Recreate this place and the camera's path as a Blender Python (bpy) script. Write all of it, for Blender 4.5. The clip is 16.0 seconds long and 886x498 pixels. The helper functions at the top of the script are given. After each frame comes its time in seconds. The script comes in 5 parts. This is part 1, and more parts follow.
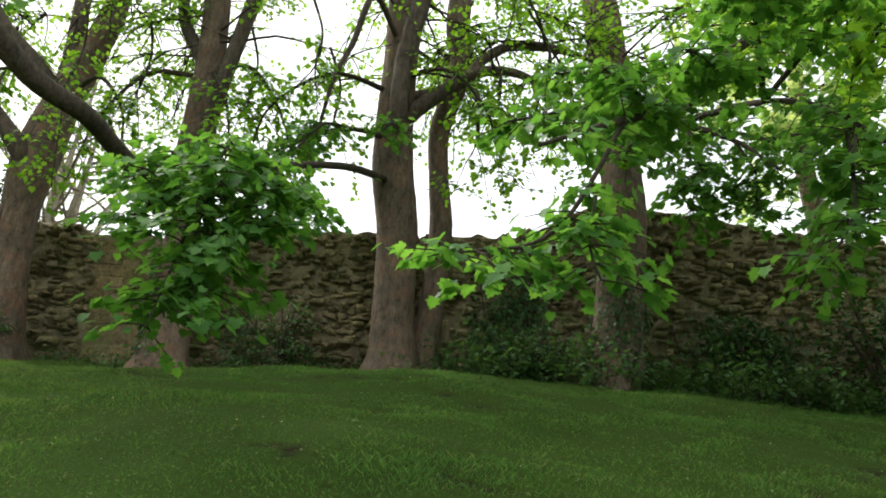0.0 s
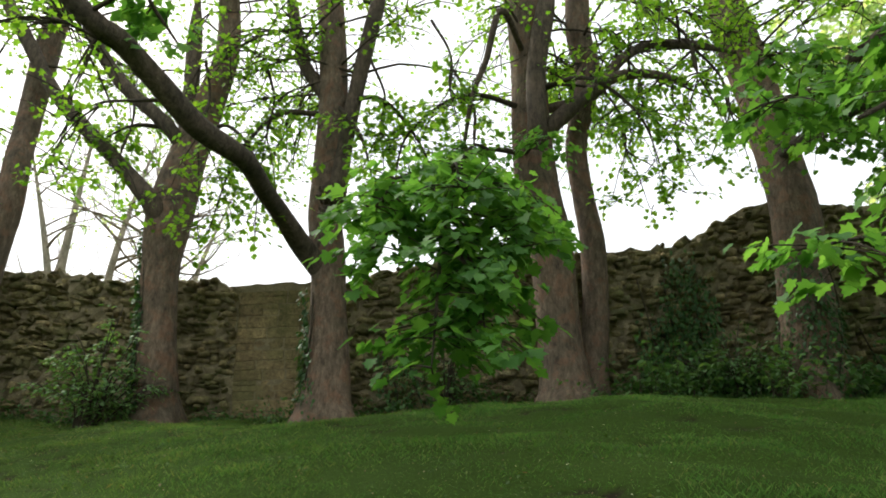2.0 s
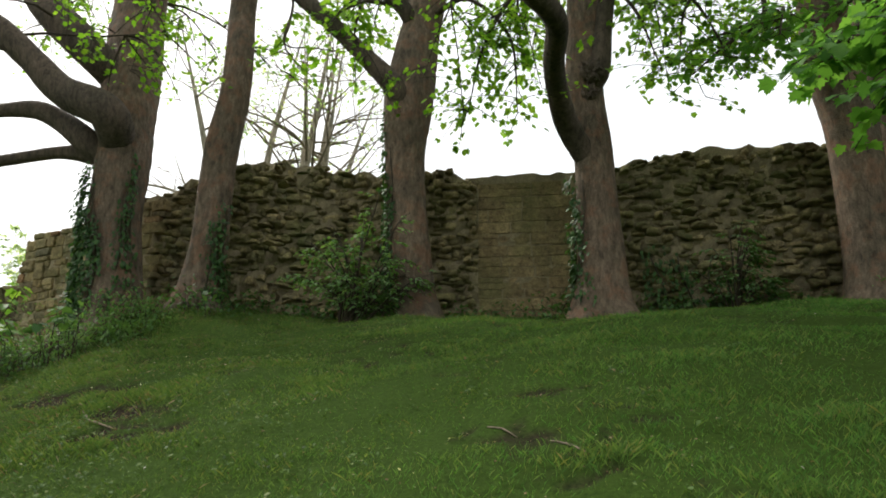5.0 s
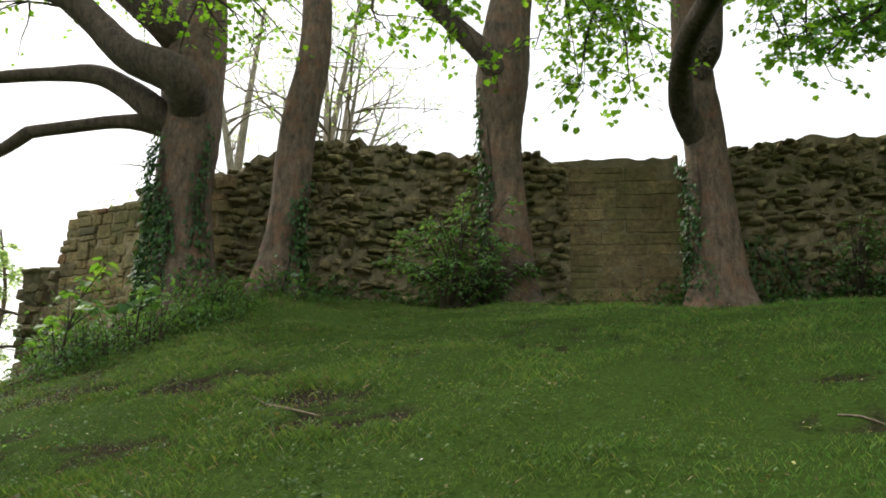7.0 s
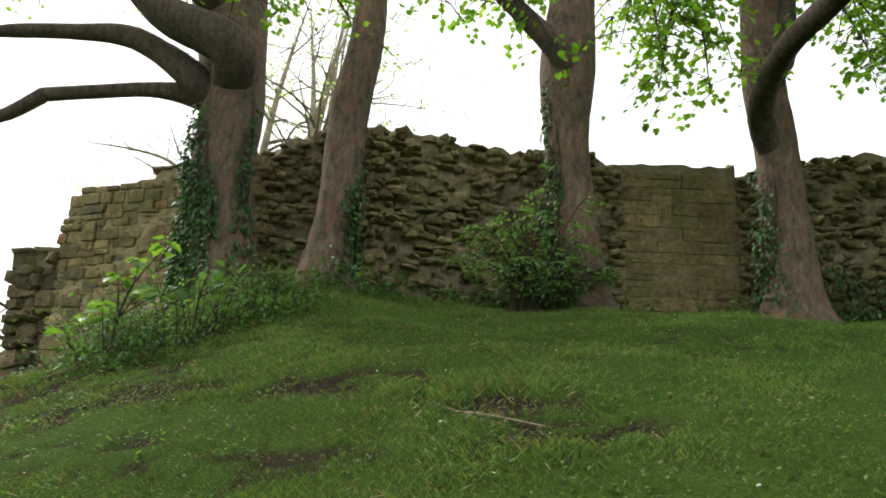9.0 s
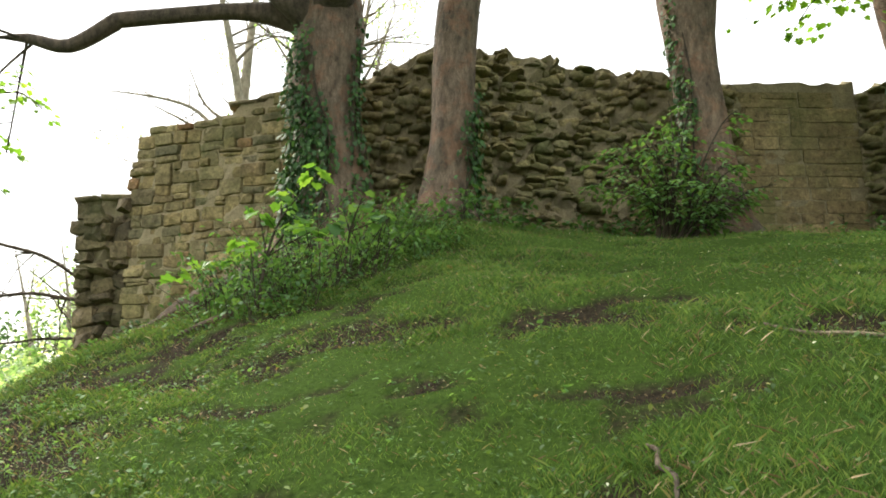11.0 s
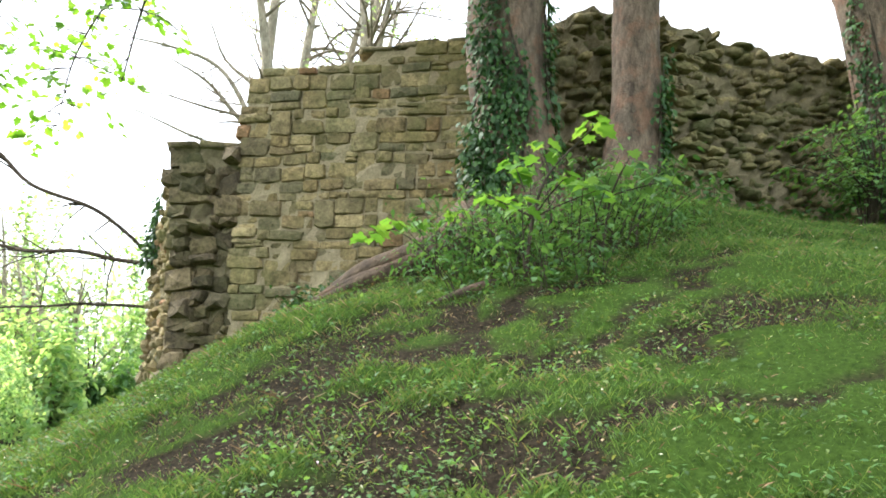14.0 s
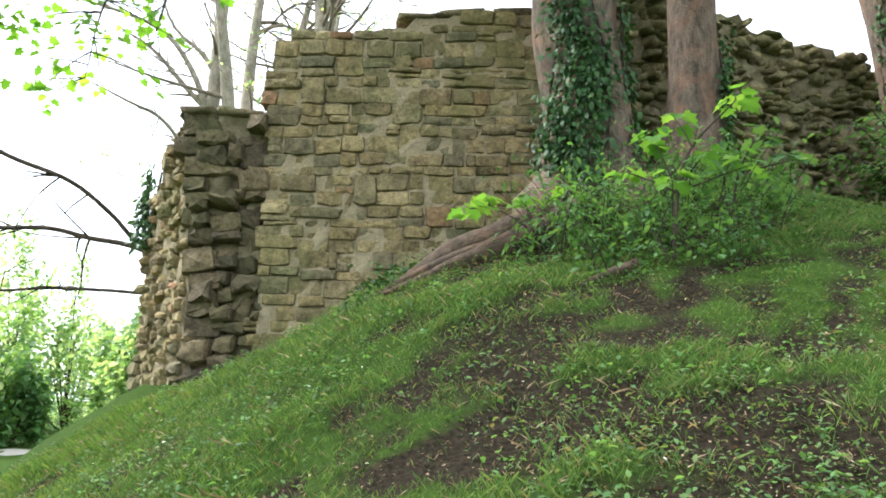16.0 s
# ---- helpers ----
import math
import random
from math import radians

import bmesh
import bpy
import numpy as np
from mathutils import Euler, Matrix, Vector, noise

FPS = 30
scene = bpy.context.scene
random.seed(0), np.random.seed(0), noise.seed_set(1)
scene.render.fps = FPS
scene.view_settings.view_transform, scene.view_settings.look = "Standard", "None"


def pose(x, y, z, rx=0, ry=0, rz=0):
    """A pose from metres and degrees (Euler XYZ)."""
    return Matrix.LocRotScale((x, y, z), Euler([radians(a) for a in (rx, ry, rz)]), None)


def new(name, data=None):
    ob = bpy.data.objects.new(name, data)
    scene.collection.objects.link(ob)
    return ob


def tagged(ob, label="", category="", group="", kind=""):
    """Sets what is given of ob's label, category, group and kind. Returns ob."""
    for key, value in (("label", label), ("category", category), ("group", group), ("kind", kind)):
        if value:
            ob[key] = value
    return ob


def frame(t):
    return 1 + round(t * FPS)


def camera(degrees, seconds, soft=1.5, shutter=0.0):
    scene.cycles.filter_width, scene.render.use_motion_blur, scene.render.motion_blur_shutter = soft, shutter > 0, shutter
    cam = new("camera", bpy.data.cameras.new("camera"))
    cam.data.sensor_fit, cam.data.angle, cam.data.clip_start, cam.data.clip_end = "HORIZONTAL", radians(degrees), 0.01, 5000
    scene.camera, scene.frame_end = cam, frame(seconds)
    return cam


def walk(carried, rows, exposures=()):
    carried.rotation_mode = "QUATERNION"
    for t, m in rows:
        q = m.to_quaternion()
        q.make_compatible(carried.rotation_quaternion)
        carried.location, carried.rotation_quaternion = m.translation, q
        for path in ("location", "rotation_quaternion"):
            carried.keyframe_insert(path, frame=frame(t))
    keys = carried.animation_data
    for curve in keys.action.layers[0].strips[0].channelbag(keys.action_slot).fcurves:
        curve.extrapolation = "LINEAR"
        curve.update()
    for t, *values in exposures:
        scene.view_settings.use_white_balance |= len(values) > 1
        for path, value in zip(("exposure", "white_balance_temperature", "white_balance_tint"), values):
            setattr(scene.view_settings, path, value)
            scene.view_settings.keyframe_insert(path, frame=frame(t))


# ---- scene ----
cam = camera(60.2, 16.0, 1.8)
METRES, EYE, TILT, LEAN, TURN = 14.0, 1.5, 18.5, -3.4, 0.0
SKY, SUN = 0.10, 1.8
ROWS = [
    (0.0, 0.0, 0.0, 0.0, -0.0, -0.0, -0.0),
    (0.5, -0.0246, 0.0081, -0.0016, 6.29, 0.12, 2.11),
    (1.0, -0.0532, 0.0205, -0.0029, 4.41, 0.55, 3.64),
    (1.5, -0.0822, 0.032, -0.0017, 3.56, 1.36, 4.79),
    (2.0, -0.1126, 0.0415, -0.0018, 3.41, 2.55, 5.51),
    (2.5, -0.1427, 0.0505, -0.006, 3.28, 2.89, 5.66),
    (3.0, -0.1753, 0.0573, -0.0071, 4.54, 1.94, 5.92),
    (3.5, -0.2058, 0.0635, -0.0079, 5.67, 0.57, 5.95),
    (4.0, -0.2405, 0.0713, -0.0091, 6.49, -0.92, 5.52),
    (4.5, -0.272, 0.0779, -0.0099, 7.28, -2.12, 5.29),
    (5.0, -0.3065, 0.0891, -0.0144, 8.4, -2.81, 5.43),
    (7.5, -0.4593, 0.1238, -0.0225, 4.15, -2.88, 2.76),
    (8.0, -0.4892, 0.1323, -0.0234, 2.5, -2.28, 1.33),
    (10.5, -0.6318, 0.1863, -0.0373, -2.12, -4.82, 1.91),
    (11.0, -0.6627, 0.199, -0.0422, -2.15, -6.16, 2.8),
    (11.5, -0.6902, 0.213, -0.0459, -2.39, -7.48, 3.35),
    (12.0, -0.7212, 0.2243, -0.0484, -3.22, -8.63, 2.11),
    (12.5, -0.75, 0.2351, -0.0525, -4.16, -8.74, 1.05),
    (13.0, -0.7812, 0.2451, -0.0536, -5.28, -8.18, 0.35),
    (13.5, -0.808, 0.2551, -0.0559, -6.33, -7.07, -0.64),
    (14.0, -0.8368, 0.2698, -0.0596, -8.25, -6.85, -1.37),
    (14.5, -0.8631, 0.282, -0.0629, -10.64, -6.98, -1.55),
    (15.0, -0.8894, 0.2963, -0.0671, -13.24, -7.14, -1.42),
    (15.5, -0.9129, 0.3083, -0.0707, -14.98, -6.9, -2.19),
    (16.0, -0.9374, 0.3226, -0.075, -16.53, -7.11, -3.21),
]
walk(cam, [(t, pose(0, 0, EYE, TILT, LEAN, TURN) @ pose(METRES * x, METRES * y, METRES * z, 90 + pitch, roll, yaw)) for t, x, y, z, yaw, pitch, roll in ROWS],
     [(0, 1.4, 6400, 10), (2.5, 1.27, 6450, 10), (5, 1.08, 6500, 10), (8, 1.3, 6500, 10), (10.5, 1.68, 6600, 10), (12.5, 2.33, 6500, 10), (14, 2.34, 6000, 11), (16, 2.2, 5800, 11.5)])

# ---- world, sun, exposure ----
world = bpy.data.worlds.new("overcast_sky")
scene.world = world
world.use_nodes = True
wn = world.node_tree
wn.nodes.clear()
w_out = wn.nodes.new("ShaderNodeOutputWorld")
w_bg = wn.nodes.new("ShaderNodeBackground")
w_sky = wn.nodes.new("ShaderNodeTexSky")
w_sky.sky_type, w_sky.sun_disc = "NISHITA", False
w_sky.sun_elevation, w_sky.sun_rotation = radians(48), radians(-55)
w_sky.air_density, w_sky.dust_density, w_sky.ozone_density = 1.0, 4.0, 0.6
w_mix = wn.nodes.new("ShaderNodeMixRGB")
w_mix.inputs[0].default_value = 0.72
w_mix.inputs[2].default_value = (7.4, 7.5, 7.2, 1)      # thin bright cloud over the blue
wn.links.new(w_sky.outputs[0], w_mix.inputs[1])
wn.links.new(w_mix.outputs[0], w_bg.inputs[0])
w_bg.inputs[1].default_value = SKY
wn.links.new(w_bg.outputs[0], w_out.inputs[0])

sun_data = bpy.data.lights.new("sun", "SUN")
sun_data.energy, sun_data.angle, sun_data.color = SUN, radians(14), (1.0, 0.95, 0.86)
sun = new("sun", sun_data)
sun.rotation_euler = Vector((-0.55, 0.38, 0.74)).to_track_quat("Z", "Y").to_euler()


# ---- materials ----
def mat_base(name, rough=0.9):
    m = bpy.data.materials.new(name)
    m.use_nodes = True
    nt = m.node_tree
    b = nt.nodes["Principled BSDF"]
    b.inputs["Roughness"].default_value = rough
    b.inputs["Specular IOR Level"].default_value = 0.25
    return m, nt, b


def node(nt, kind, **vals):
    n = nt.nodes.new(kind)
    for k, v in vals.items():
        n.inputs[k].default_value = v
    return n


def world_noise(nt, scale, detail=5.0, rough=0.6, stretch=(1, 1, 1)):
    g = nt.nodes.new("ShaderNodeNewGeometry")
    mp = nt.nodes.new("ShaderNodeMapping")
    mp.inputs["Scale"].default_value = stretch
    n = node(nt, "ShaderNodeTexNoise", Scale=scale, Detail=detail, Roughness=rough)
    nt.links.new(g.outputs["Position"], mp.inputs[0])
    nt.links.new(mp.outputs[0], n.inputs["Vector"])
    return n


def ramp(nt, fac, stops):
    r = nt.nodes.new("ShaderNodeValToRGB")
    el = r.color_ramp.elements
    el[0].position, el[0].color = stops[0][0], (*stops[0][1], 1)
    el[1].position, el[1].color = stops[-1][0], (*stops[-1][1], 1)
    for p, c in stops[1:-1]:
        e = el.new(p)
        e.color = (*c, 1)
    nt.links.new(fac, r.inputs[0])
    return r.outputs[0]


def mix(nt, fac, a, b, mode="MIX"):
    m = nt.nodes.new("ShaderNodeMixRGB")
    m.blend_type = mode
    for i, v in ((0, fac), (1, a), (2, b)):
        if isinstance(v, (int, float)):
            m.inputs[i].default_value = v
        elif isinstance(v, tuple):
            m.inputs[i].default_value = (*v, 1)
        else:
            nt.links.new(v, m.inputs[i])
    return m.outputs[0]


def bump(nt, bsdf, height, strength, dist):
    b = node(nt, "ShaderNodeBump", Strength=strength, Distance=dist)
    nt.links.new(height, b.inputs["Height"])
    nt.links.new(b.outputs[0], bsdf.inputs["Normal"])


def rand_of(nt, per_island):
    if per_island:
        return nt.nodes.new("ShaderNodeNewGeometry").outputs["Random Per Island"]
    return nt.nodes.new("ShaderNodeObjectInfo").outputs["Random"]


def stone_material(name, per_island, tones, moss=0.4):
    m, nt, b = mat_base(name, 0.95)
    base = ramp(nt, rand_of(nt, per_island), tones)
    fine = world_noise(nt, 38, 8, 0.7)
    big = world_noise(nt, 1.3, 4, 0.6)
    mid = world_noise(nt, 7, 6, 0.65)
    c = mix(nt, 0.75, base, ramp(nt, fine.outputs[0], [(0.3, (0.35, 0.33, 0.3)), (0.7, (1.25, 1.22, 1.15))]), "MULTIPLY")
    c = mix(nt, 0.7, c, ramp(nt, mid.outputs[0], [(0.3, (0.5, 0.48, 0.45)), (0.62, (1.15, 1.12, 1.05))]), "MULTIPLY")
    pits = world_noise(nt, 15, 7, 0.75)
    c = mix(nt, 0.75, c, ramp(nt, pits.outputs[0], [(0.36, (0.3, 0.28, 0.24)), (0.5, (1.0, 1.0, 0.97)), (0.66, (1.3, 1.27, 1.18))]), "MULTIPLY")
    grime = world_noise(nt, 2.7, 7, 0.7)
    c = mix(nt, 0.55, c, ramp(nt, grime.outputs[0], [(0.35, (0.45, 0.43, 0.38)), (0.6, (1.12, 1.1, 1.05))]), "MULTIPLY")
    mossy = ramp(nt, big.outputs[0], [(0.45, (0, 0, 0)), (0.68, (moss, moss, moss))])
    c = mix(nt, mossy, c, (0.09, 0.11, 0.035))
    nt.links.new(c, b.inputs["Base Color"])
    bump(nt, b, mix(nt, 0.35, mix(nt, 0.5, fine.outputs[0], pits.outputs[0]), mid.outputs[0]), 1.0, 0.05)
    return m


SAND = [(0.0, (0.19, 0.16, 0.095)), (0.12, (0.34, 0.275, 0.15)), (0.25, (0.24, 0.215, 0.14)), (0.4, (0.41, 0.335, 0.19)), (0.52, (0.29, 0.225, 0.13)), (0.64, (0.2, 0.187, 0.13)), (0.74, (0.37, 0.29, 0.155)), (0.86, (0.47, 0.39, 0.235)), (0.94, (0.27, 0.25, 0.15)), (0.98, (0.35, 0.235, 0.14)), (1.0, (0.36, 0.2, 0.125))]
RUBB = [(0.0, (0.15, 0.133, 0.08)), (0.3, (0.28, 0.242, 0.14)), (0.6, (0.41, 0.35, 0.205)), (0.8, (0.22, 0.205, 0.135)), (1.0, (0.31, 0.255, 0.15))]
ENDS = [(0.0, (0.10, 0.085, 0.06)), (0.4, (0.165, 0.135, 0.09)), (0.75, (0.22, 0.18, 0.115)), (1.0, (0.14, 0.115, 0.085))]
M_ASH = stone_material("sandstone_block", False, SAND, 0.5)
M_ASH_I = stone_material("sandstone_blocks_joined", True, SAND, 0.5)
INFILL = [(0.0, (0.21, 0.17, 0.10)), (0.35, (0.31, 0.245, 0.14)), (0.7, (0.25, 0.205, 0.12)), (1.0, (0.36, 0.29, 0.17))]
M_INF = stone_material("infill_block", False, INFILL, 0.55)
M_INF_I = stone_material("infill_blocks_joined", True, INFILL, 0.55)
M_RUB = stone_material("rubble_stone", False, RUBB, 0.6)
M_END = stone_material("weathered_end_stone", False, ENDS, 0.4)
M_RUB_I = stone_material("rubble_stones_joined", True, RUBB, 0.6)


def mortar_material(name, a, b_):
    m, nt, b = mat_base(name, 0.97)
    n1, n2 = world_noise(nt, 5, 8, 0.7), world_noise(nt, 45, 6, 0.7)
    c = ramp(nt, n1.outputs[0], [(0.3, a), (0.7, b_)])
    c = mix(nt, 0.6, c, ramp(nt, n2.outputs[0], [(0.3, (0.45, 0.43, 0.4)), (0.7, (1.2, 1.2, 1.15))]), "MULTIPLY")
    nt.links.new(c, b.inputs["Base Color"])
    bump(nt, b, mix(nt, 0.5, n1.outputs[0], n2.outputs[0]), 1.0, 0.04)
    return m


M_MORTAR = mortar_material("lime_mortar", (0.26, 0.215, 0.135), (0.44, 0.365, 0.235))
M_CORE = mortar_material("wall_core", (0.135, 0.115, 0.072), (0.32, 0.27, 0.165))


def bark_material(name, dark, light, rust=0.0):
    m, nt, b = mat_base(name, 0.95)
    v = world_noise(nt, 16, 8, 0.7, (1, 1, 0.35))
    w = world_noise(nt, 2.2, 4, 0.6)
    f = world_noise(nt, 70, 4, 0.6)
    c = ramp(nt, v.outputs[0], [(0.3, dark), (0.68, light)])
    c = mix(nt, 0.7, c, ramp(nt, w.outputs[0], [(0.35, (0.6, 0.62, 0.55)), (0.65, (1.2, 1.1, 1.0))]), "MULTIPLY")
    c = mix(nt, 0.4, c, ramp(nt, f.outputs[0], [(0.3, (0.5, 0.5, 0.5)), (0.7, (1.25, 1.25, 1.25))]), "MULTIPLY")
    plates = nt.nodes.new("ShaderNodeTexVoronoi")
    plates.feature = "DISTANCE_TO_EDGE"
    plates.inputs["Scale"].default_value = 11
    warp = world_noise(nt, 9, 4, 0.6)
    at = nt.nodes.new("ShaderNodeMapping")
    at.inputs["Scale"].default_value = (1.25, 1.25, 0.55)
    place = nt.nodes.new("ShaderNodeNewGeometry")
    nt.links.new(mix(nt, 0.16, place.outputs["Position"], warp.outputs["Color"], "ADD"), at.inputs[0])
    nt.links.new(at.outputs[0], plates.inputs["Vector"])
    crack = ramp(nt, plates.outputs["Distance"], [(0.0, (0.45, 0.42, 0.4)), (0.12, (1.0, 1.0, 1.0))])
    c = mix(nt, 0.35, c, crack, "MULTIPLY")
    if rust:
        c = mix(nt, ramp(nt, world_noise(nt, 5, 5, 0.65).outputs[0], [(0.5, (0, 0, 0)), (0.62, (rust, rust, rust))]), c, (0.24, 0.11, 0.06))
    nt.links.new(c, b.inputs["Base Color"])
    bump(nt, b, mix(nt, 0.2, mix(nt, 0.4, v.outputs[0], f.outputs[0]), crack), 1.0, 0.035)
    return m


M_BARK = bark_material("sycamore_bark", (0.055, 0.042, 0.032), (0.215, 0.17, 0.127), 0.32)
# limb bark darkened for backlit undersides; also used on burl, stick and bare branches
M_BARK_D = bark_material("backlit_limb_bark", (0.04, 0.033, 0.026), (0.15, 0.12, 0.095))
# background bark lightened in colour to look washed out against the sky
M_BARK_P = bark_material("washed_pale_bark", (0.25, 0.22, 0.17), (0.5, 0.46, 0.38))
M_TWIG_P = bark_material("pale_twig", (0.16, 0.13, 0.10), (0.32, 0.28, 0.22))
M_ROOT = bark_material("root_bark", (0.03, 0.023, 0.017), (0.125, 0.09, 0.062), 0.12)
M_TWIG = bark_material("twig_bark", (0.03, 0.025, 0.018), (0.085, 0.07, 0.05))


def leaf_material(name, tones, trans=0.5, gloss=0.45, shine=0.3):
    m = bpy.data.materials.new(name)
    m.use_nodes = True
    nt = m.node_tree
    b = nt.nodes["Principled BSDF"]
    out = nt.nodes["Material Output"]
    b.inputs["Roughness"].default_value = gloss
    b.inputs["Specular IOR Level"].default_value = shine
    col = ramp(nt, rand_of(nt, True), tones)
    g = world_noise(nt, 1.1, 3, 0.5)
    col = mix(nt, 0.6, col, ramp(nt, g.outputs[0], [(0.35, (0.7, 0.75, 0.6)), (0.65, (1.2, 1.15, 1.1))]), "MULTIPLY")
    nt.links.new(col, b.inputs["Base Color"])
    t = nt.nodes.new("ShaderNodeBsdfTranslucent")
    nt.links.new(mix(nt, 1.0, col, (1.8, 1.65, 0.85), "MULTIPLY"), t.inputs[0])
    ms = nt.nodes.new("ShaderNodeMixShader")
    ms.inputs[0].default_value = trans
    nt.links.new(b.outputs[0], ms.inputs[1])
    nt.links.new(t.outputs[0], ms.inputs[2])
    nt.links.new(ms.outputs[0], out.inputs[0])
    return m


M_LEAF = leaf_material("sycamore_leaf", [(0.0, (0.08, 0.19, 0.02)), (0.5, (0.12, 0.27, 0.03)), (1.0, (0.19, 0.34, 0.04))], 0.68)
M_LEAF_N = leaf_material("bough_leaf", [(0.0, (0.05, 0.145, 0.03)), (0.5, (0.078, 0.205, 0.04)), (1.0, (0.12, 0.265, 0.055))], 0.55, 0.5)
M_LEAF_Y = leaf_material("young_leaf", [(0.0, (0.07, 0.17, 0.03)), (0.6, (0.10, 0.22, 0.038)), (1.0, (0.15, 0.27, 0.05))], 0.5)
M_HERB = leaf_material("herb_leaf", [(0.0, (0.04, 0.098, 0.032)), (0.6, (0.064, 0.145, 0.045)), (1.0, (0.10, 0.19, 0.06))], 0.38, 0.65)
M_ELDER = leaf_material("elder_leaf", [(0.0, (0.055, 0.13, 0.042)), (0.6, (0.09, 0.19, 0.06)), (1.0, (0.135, 0.245, 0.08))], 0.45, 0.6)
M_WEED = leaf_material("turf_weed", [(0.0, (0.035, 0.07, 0.022)), (0.35, (0.055, 0.105, 0.03)), (0.7, (0.085, 0.15, 0.042)), (0.9, (0.14, 0.19, 0.065)), (0.97, (0.16, 0.14, 0.07)), (1.0, (0.18, 0.125, 0.07))], 0.35, 0.7)
M_LAWN = leaf_material("lawn_blade", [(0.0, (0.046, 0.118, 0.026)), (0.45, (0.074, 0.175, 0.038)), (0.85, (0.115, 0.23, 0.05)), (1.0, (0.19, 0.20, 0.08))], 0.35, 0.7, 0.1)
M_IVY = leaf_material("ivy_leaf", [(0.0, (0.018, 0.05, 0.014)), (0.7, (0.035, 0.09, 0.022)), (1.0, (0.06, 0.13, 0.03))], 0.2, 0.6)
# bright haze over the background is put into this leaf colour
M_FAR_HAZE = leaf_material("hazed_distant_leaf", [(0.0, (0.12, 0.23, 0.11)), (0.5, (0.26, 0.40, 0.2)), (1.0, (0.44, 0.53, 0.33))], 0.65)
M_GRASS = leaf_material("grass_blade", [(0.0, (0.045, 0.096, 0.025)), (0.45, (0.08, 0.15, 0.037)), (0.82, (0.125, 0.2, 0.052)), (0.96, (0.16, 0.19, 0.05)), (1.0, (0.2, 0.165, 0.085))], 0.35, 0.75, 0.1)
M_LITTER = leaf_material("dry_leaf", [(0.0, (0.10, 0.06, 0.03)), (0.6, (0.22, 0.15, 0.08)), (1.0, (0.36, 0.29, 0.19))], 0.1, 0.8)
M_PETAL = leaf_material("pale_petal", [(0.0, (0.55, 0.55, 0.42)), (0.7, (0.6, 0.6, 0.5)), (1.0, (0.45, 0.3, 0.5))], 0.3, 0.6)
M_STICK = bark_material("bleached_stick", (0.15, 0.12, 0.085), (0.33, 0.28, 0.21))

m, nt, b = mat_base("turf_soil", 0.97)
b.inputs["Specular IOR Level"].default_value = 0.04
n_fin = world_noise(nt, 40, 6, 0.7)
green = ramp(nt, n_fin.outputs[0], [(0.3, (0.022, 0.044, 0.008)), (0.7, (0.062, 0.11, 0.018))])
earth = ramp(nt, n_fin.outputs[0], [(0.34, (0.010, 0.0076, 0.0055)), (0.7, (0.056, 0.042, 0.029))])
bare_at = nt.nodes.new("ShaderNodeAttribute")
bare_at.attribute_name = "bare"
patch = ramp(nt, mix(nt, 0.45, bare_at.outputs["Fac"], world_noise(nt, 9, 7, 0.75).outputs[0]), [(0.27, (0, 0, 0)), (0.55, (0.97, 0.97, 0.97))])
nt.links.new(mix(nt, patch, green, earth), b.inputs["Base Color"])
bump(nt, b, mix(nt, 0.5, n_fin.outputs[0], world_noise(nt, 14, 6, 0.7).outputs[0]), 1.0, 0.07)
M_GROUND = m
M_PATH, nt, b = mat_base("gravel_path", 0.95)
nt.links.new(ramp(nt, world_noise(nt, 30, 6, 0.7).outputs[0], [(0.3, (0.2, 0.18, 0.15)), (0.7, (0.42, 0.39, 0.34))]), b.inputs["Base Color"])


# ---- mesh helpers ----
def mesh_object(name, verts, faces, material, parent=None, label="", smooth=False):
    me = bpy.data.meshes.new(name)
    me.from_pydata([tuple(v) for v in verts], [], [tuple(f) for f in faces])
    me.materials.append(material)
    if smooth:
        me.polygons.foreach_set("use_smooth", [True] * len(me.polygons))
    ob = new(name, me)
    if parent:
        ob.parent = parent
    if label:
        tagged(ob, label=label)
    return ob


def array_object(name, verts, tris, material, parent=None, label="", smooth=False):
    """A mesh of triangles from numpy arrays."""
    me = bpy.data.meshes.new(name)
    n = len(tris)
    me.vertices.add(len(verts))
    me.vertices.foreach_set("co", np.asarray(verts, np.float32).ravel())
    me.loops.add(3 * n)
    me.loops.foreach_set("vertex_index", np.asarray(tris, np.int32).ravel())
    me.polygons.add(n)
    me.polygons.foreach_set("loop_start", np.arange(0, 3 * n, 3, dtype=np.int32))
    if smooth:
        me.polygons.foreach_set("use_smooth", np.ones(n, bool))
    me.update(calc_edges=True)
    me.materials.append(material)
    ob = new(name, me)
    if parent:
        ob.parent = parent
    if label:
        tagged(ob, label=label)
    return ob


def smooth_line(pts, step):
    """Catmull-Rom through (x, y, z, r) points."""
    p = np.array(pts, float)
    p = np.vstack([2 * p[0] - p[1], p, 2 * p[-1] - p[-2]])
    p[0, 3], p[-1, 3] = p[1, 3], p[-2, 3]
    out = []
    for i in range(1, len(p) - 2):
        k = max(2, int(np.linalg.norm(p[i + 1, :3] - p[i, :3]) / step))
        for t in np.arange(k) / k:
            a, b_, c, d = p[i - 1:i + 3]
            out.append(0.5 * (2 * b_ + (c - a) * t + (2 * a - 5 * b_ + 4 * c - d) * t * t + (3 * b_ - a - 3 * c + d) * t ** 3))
    out.append(p[-2])
    return np.array(out)


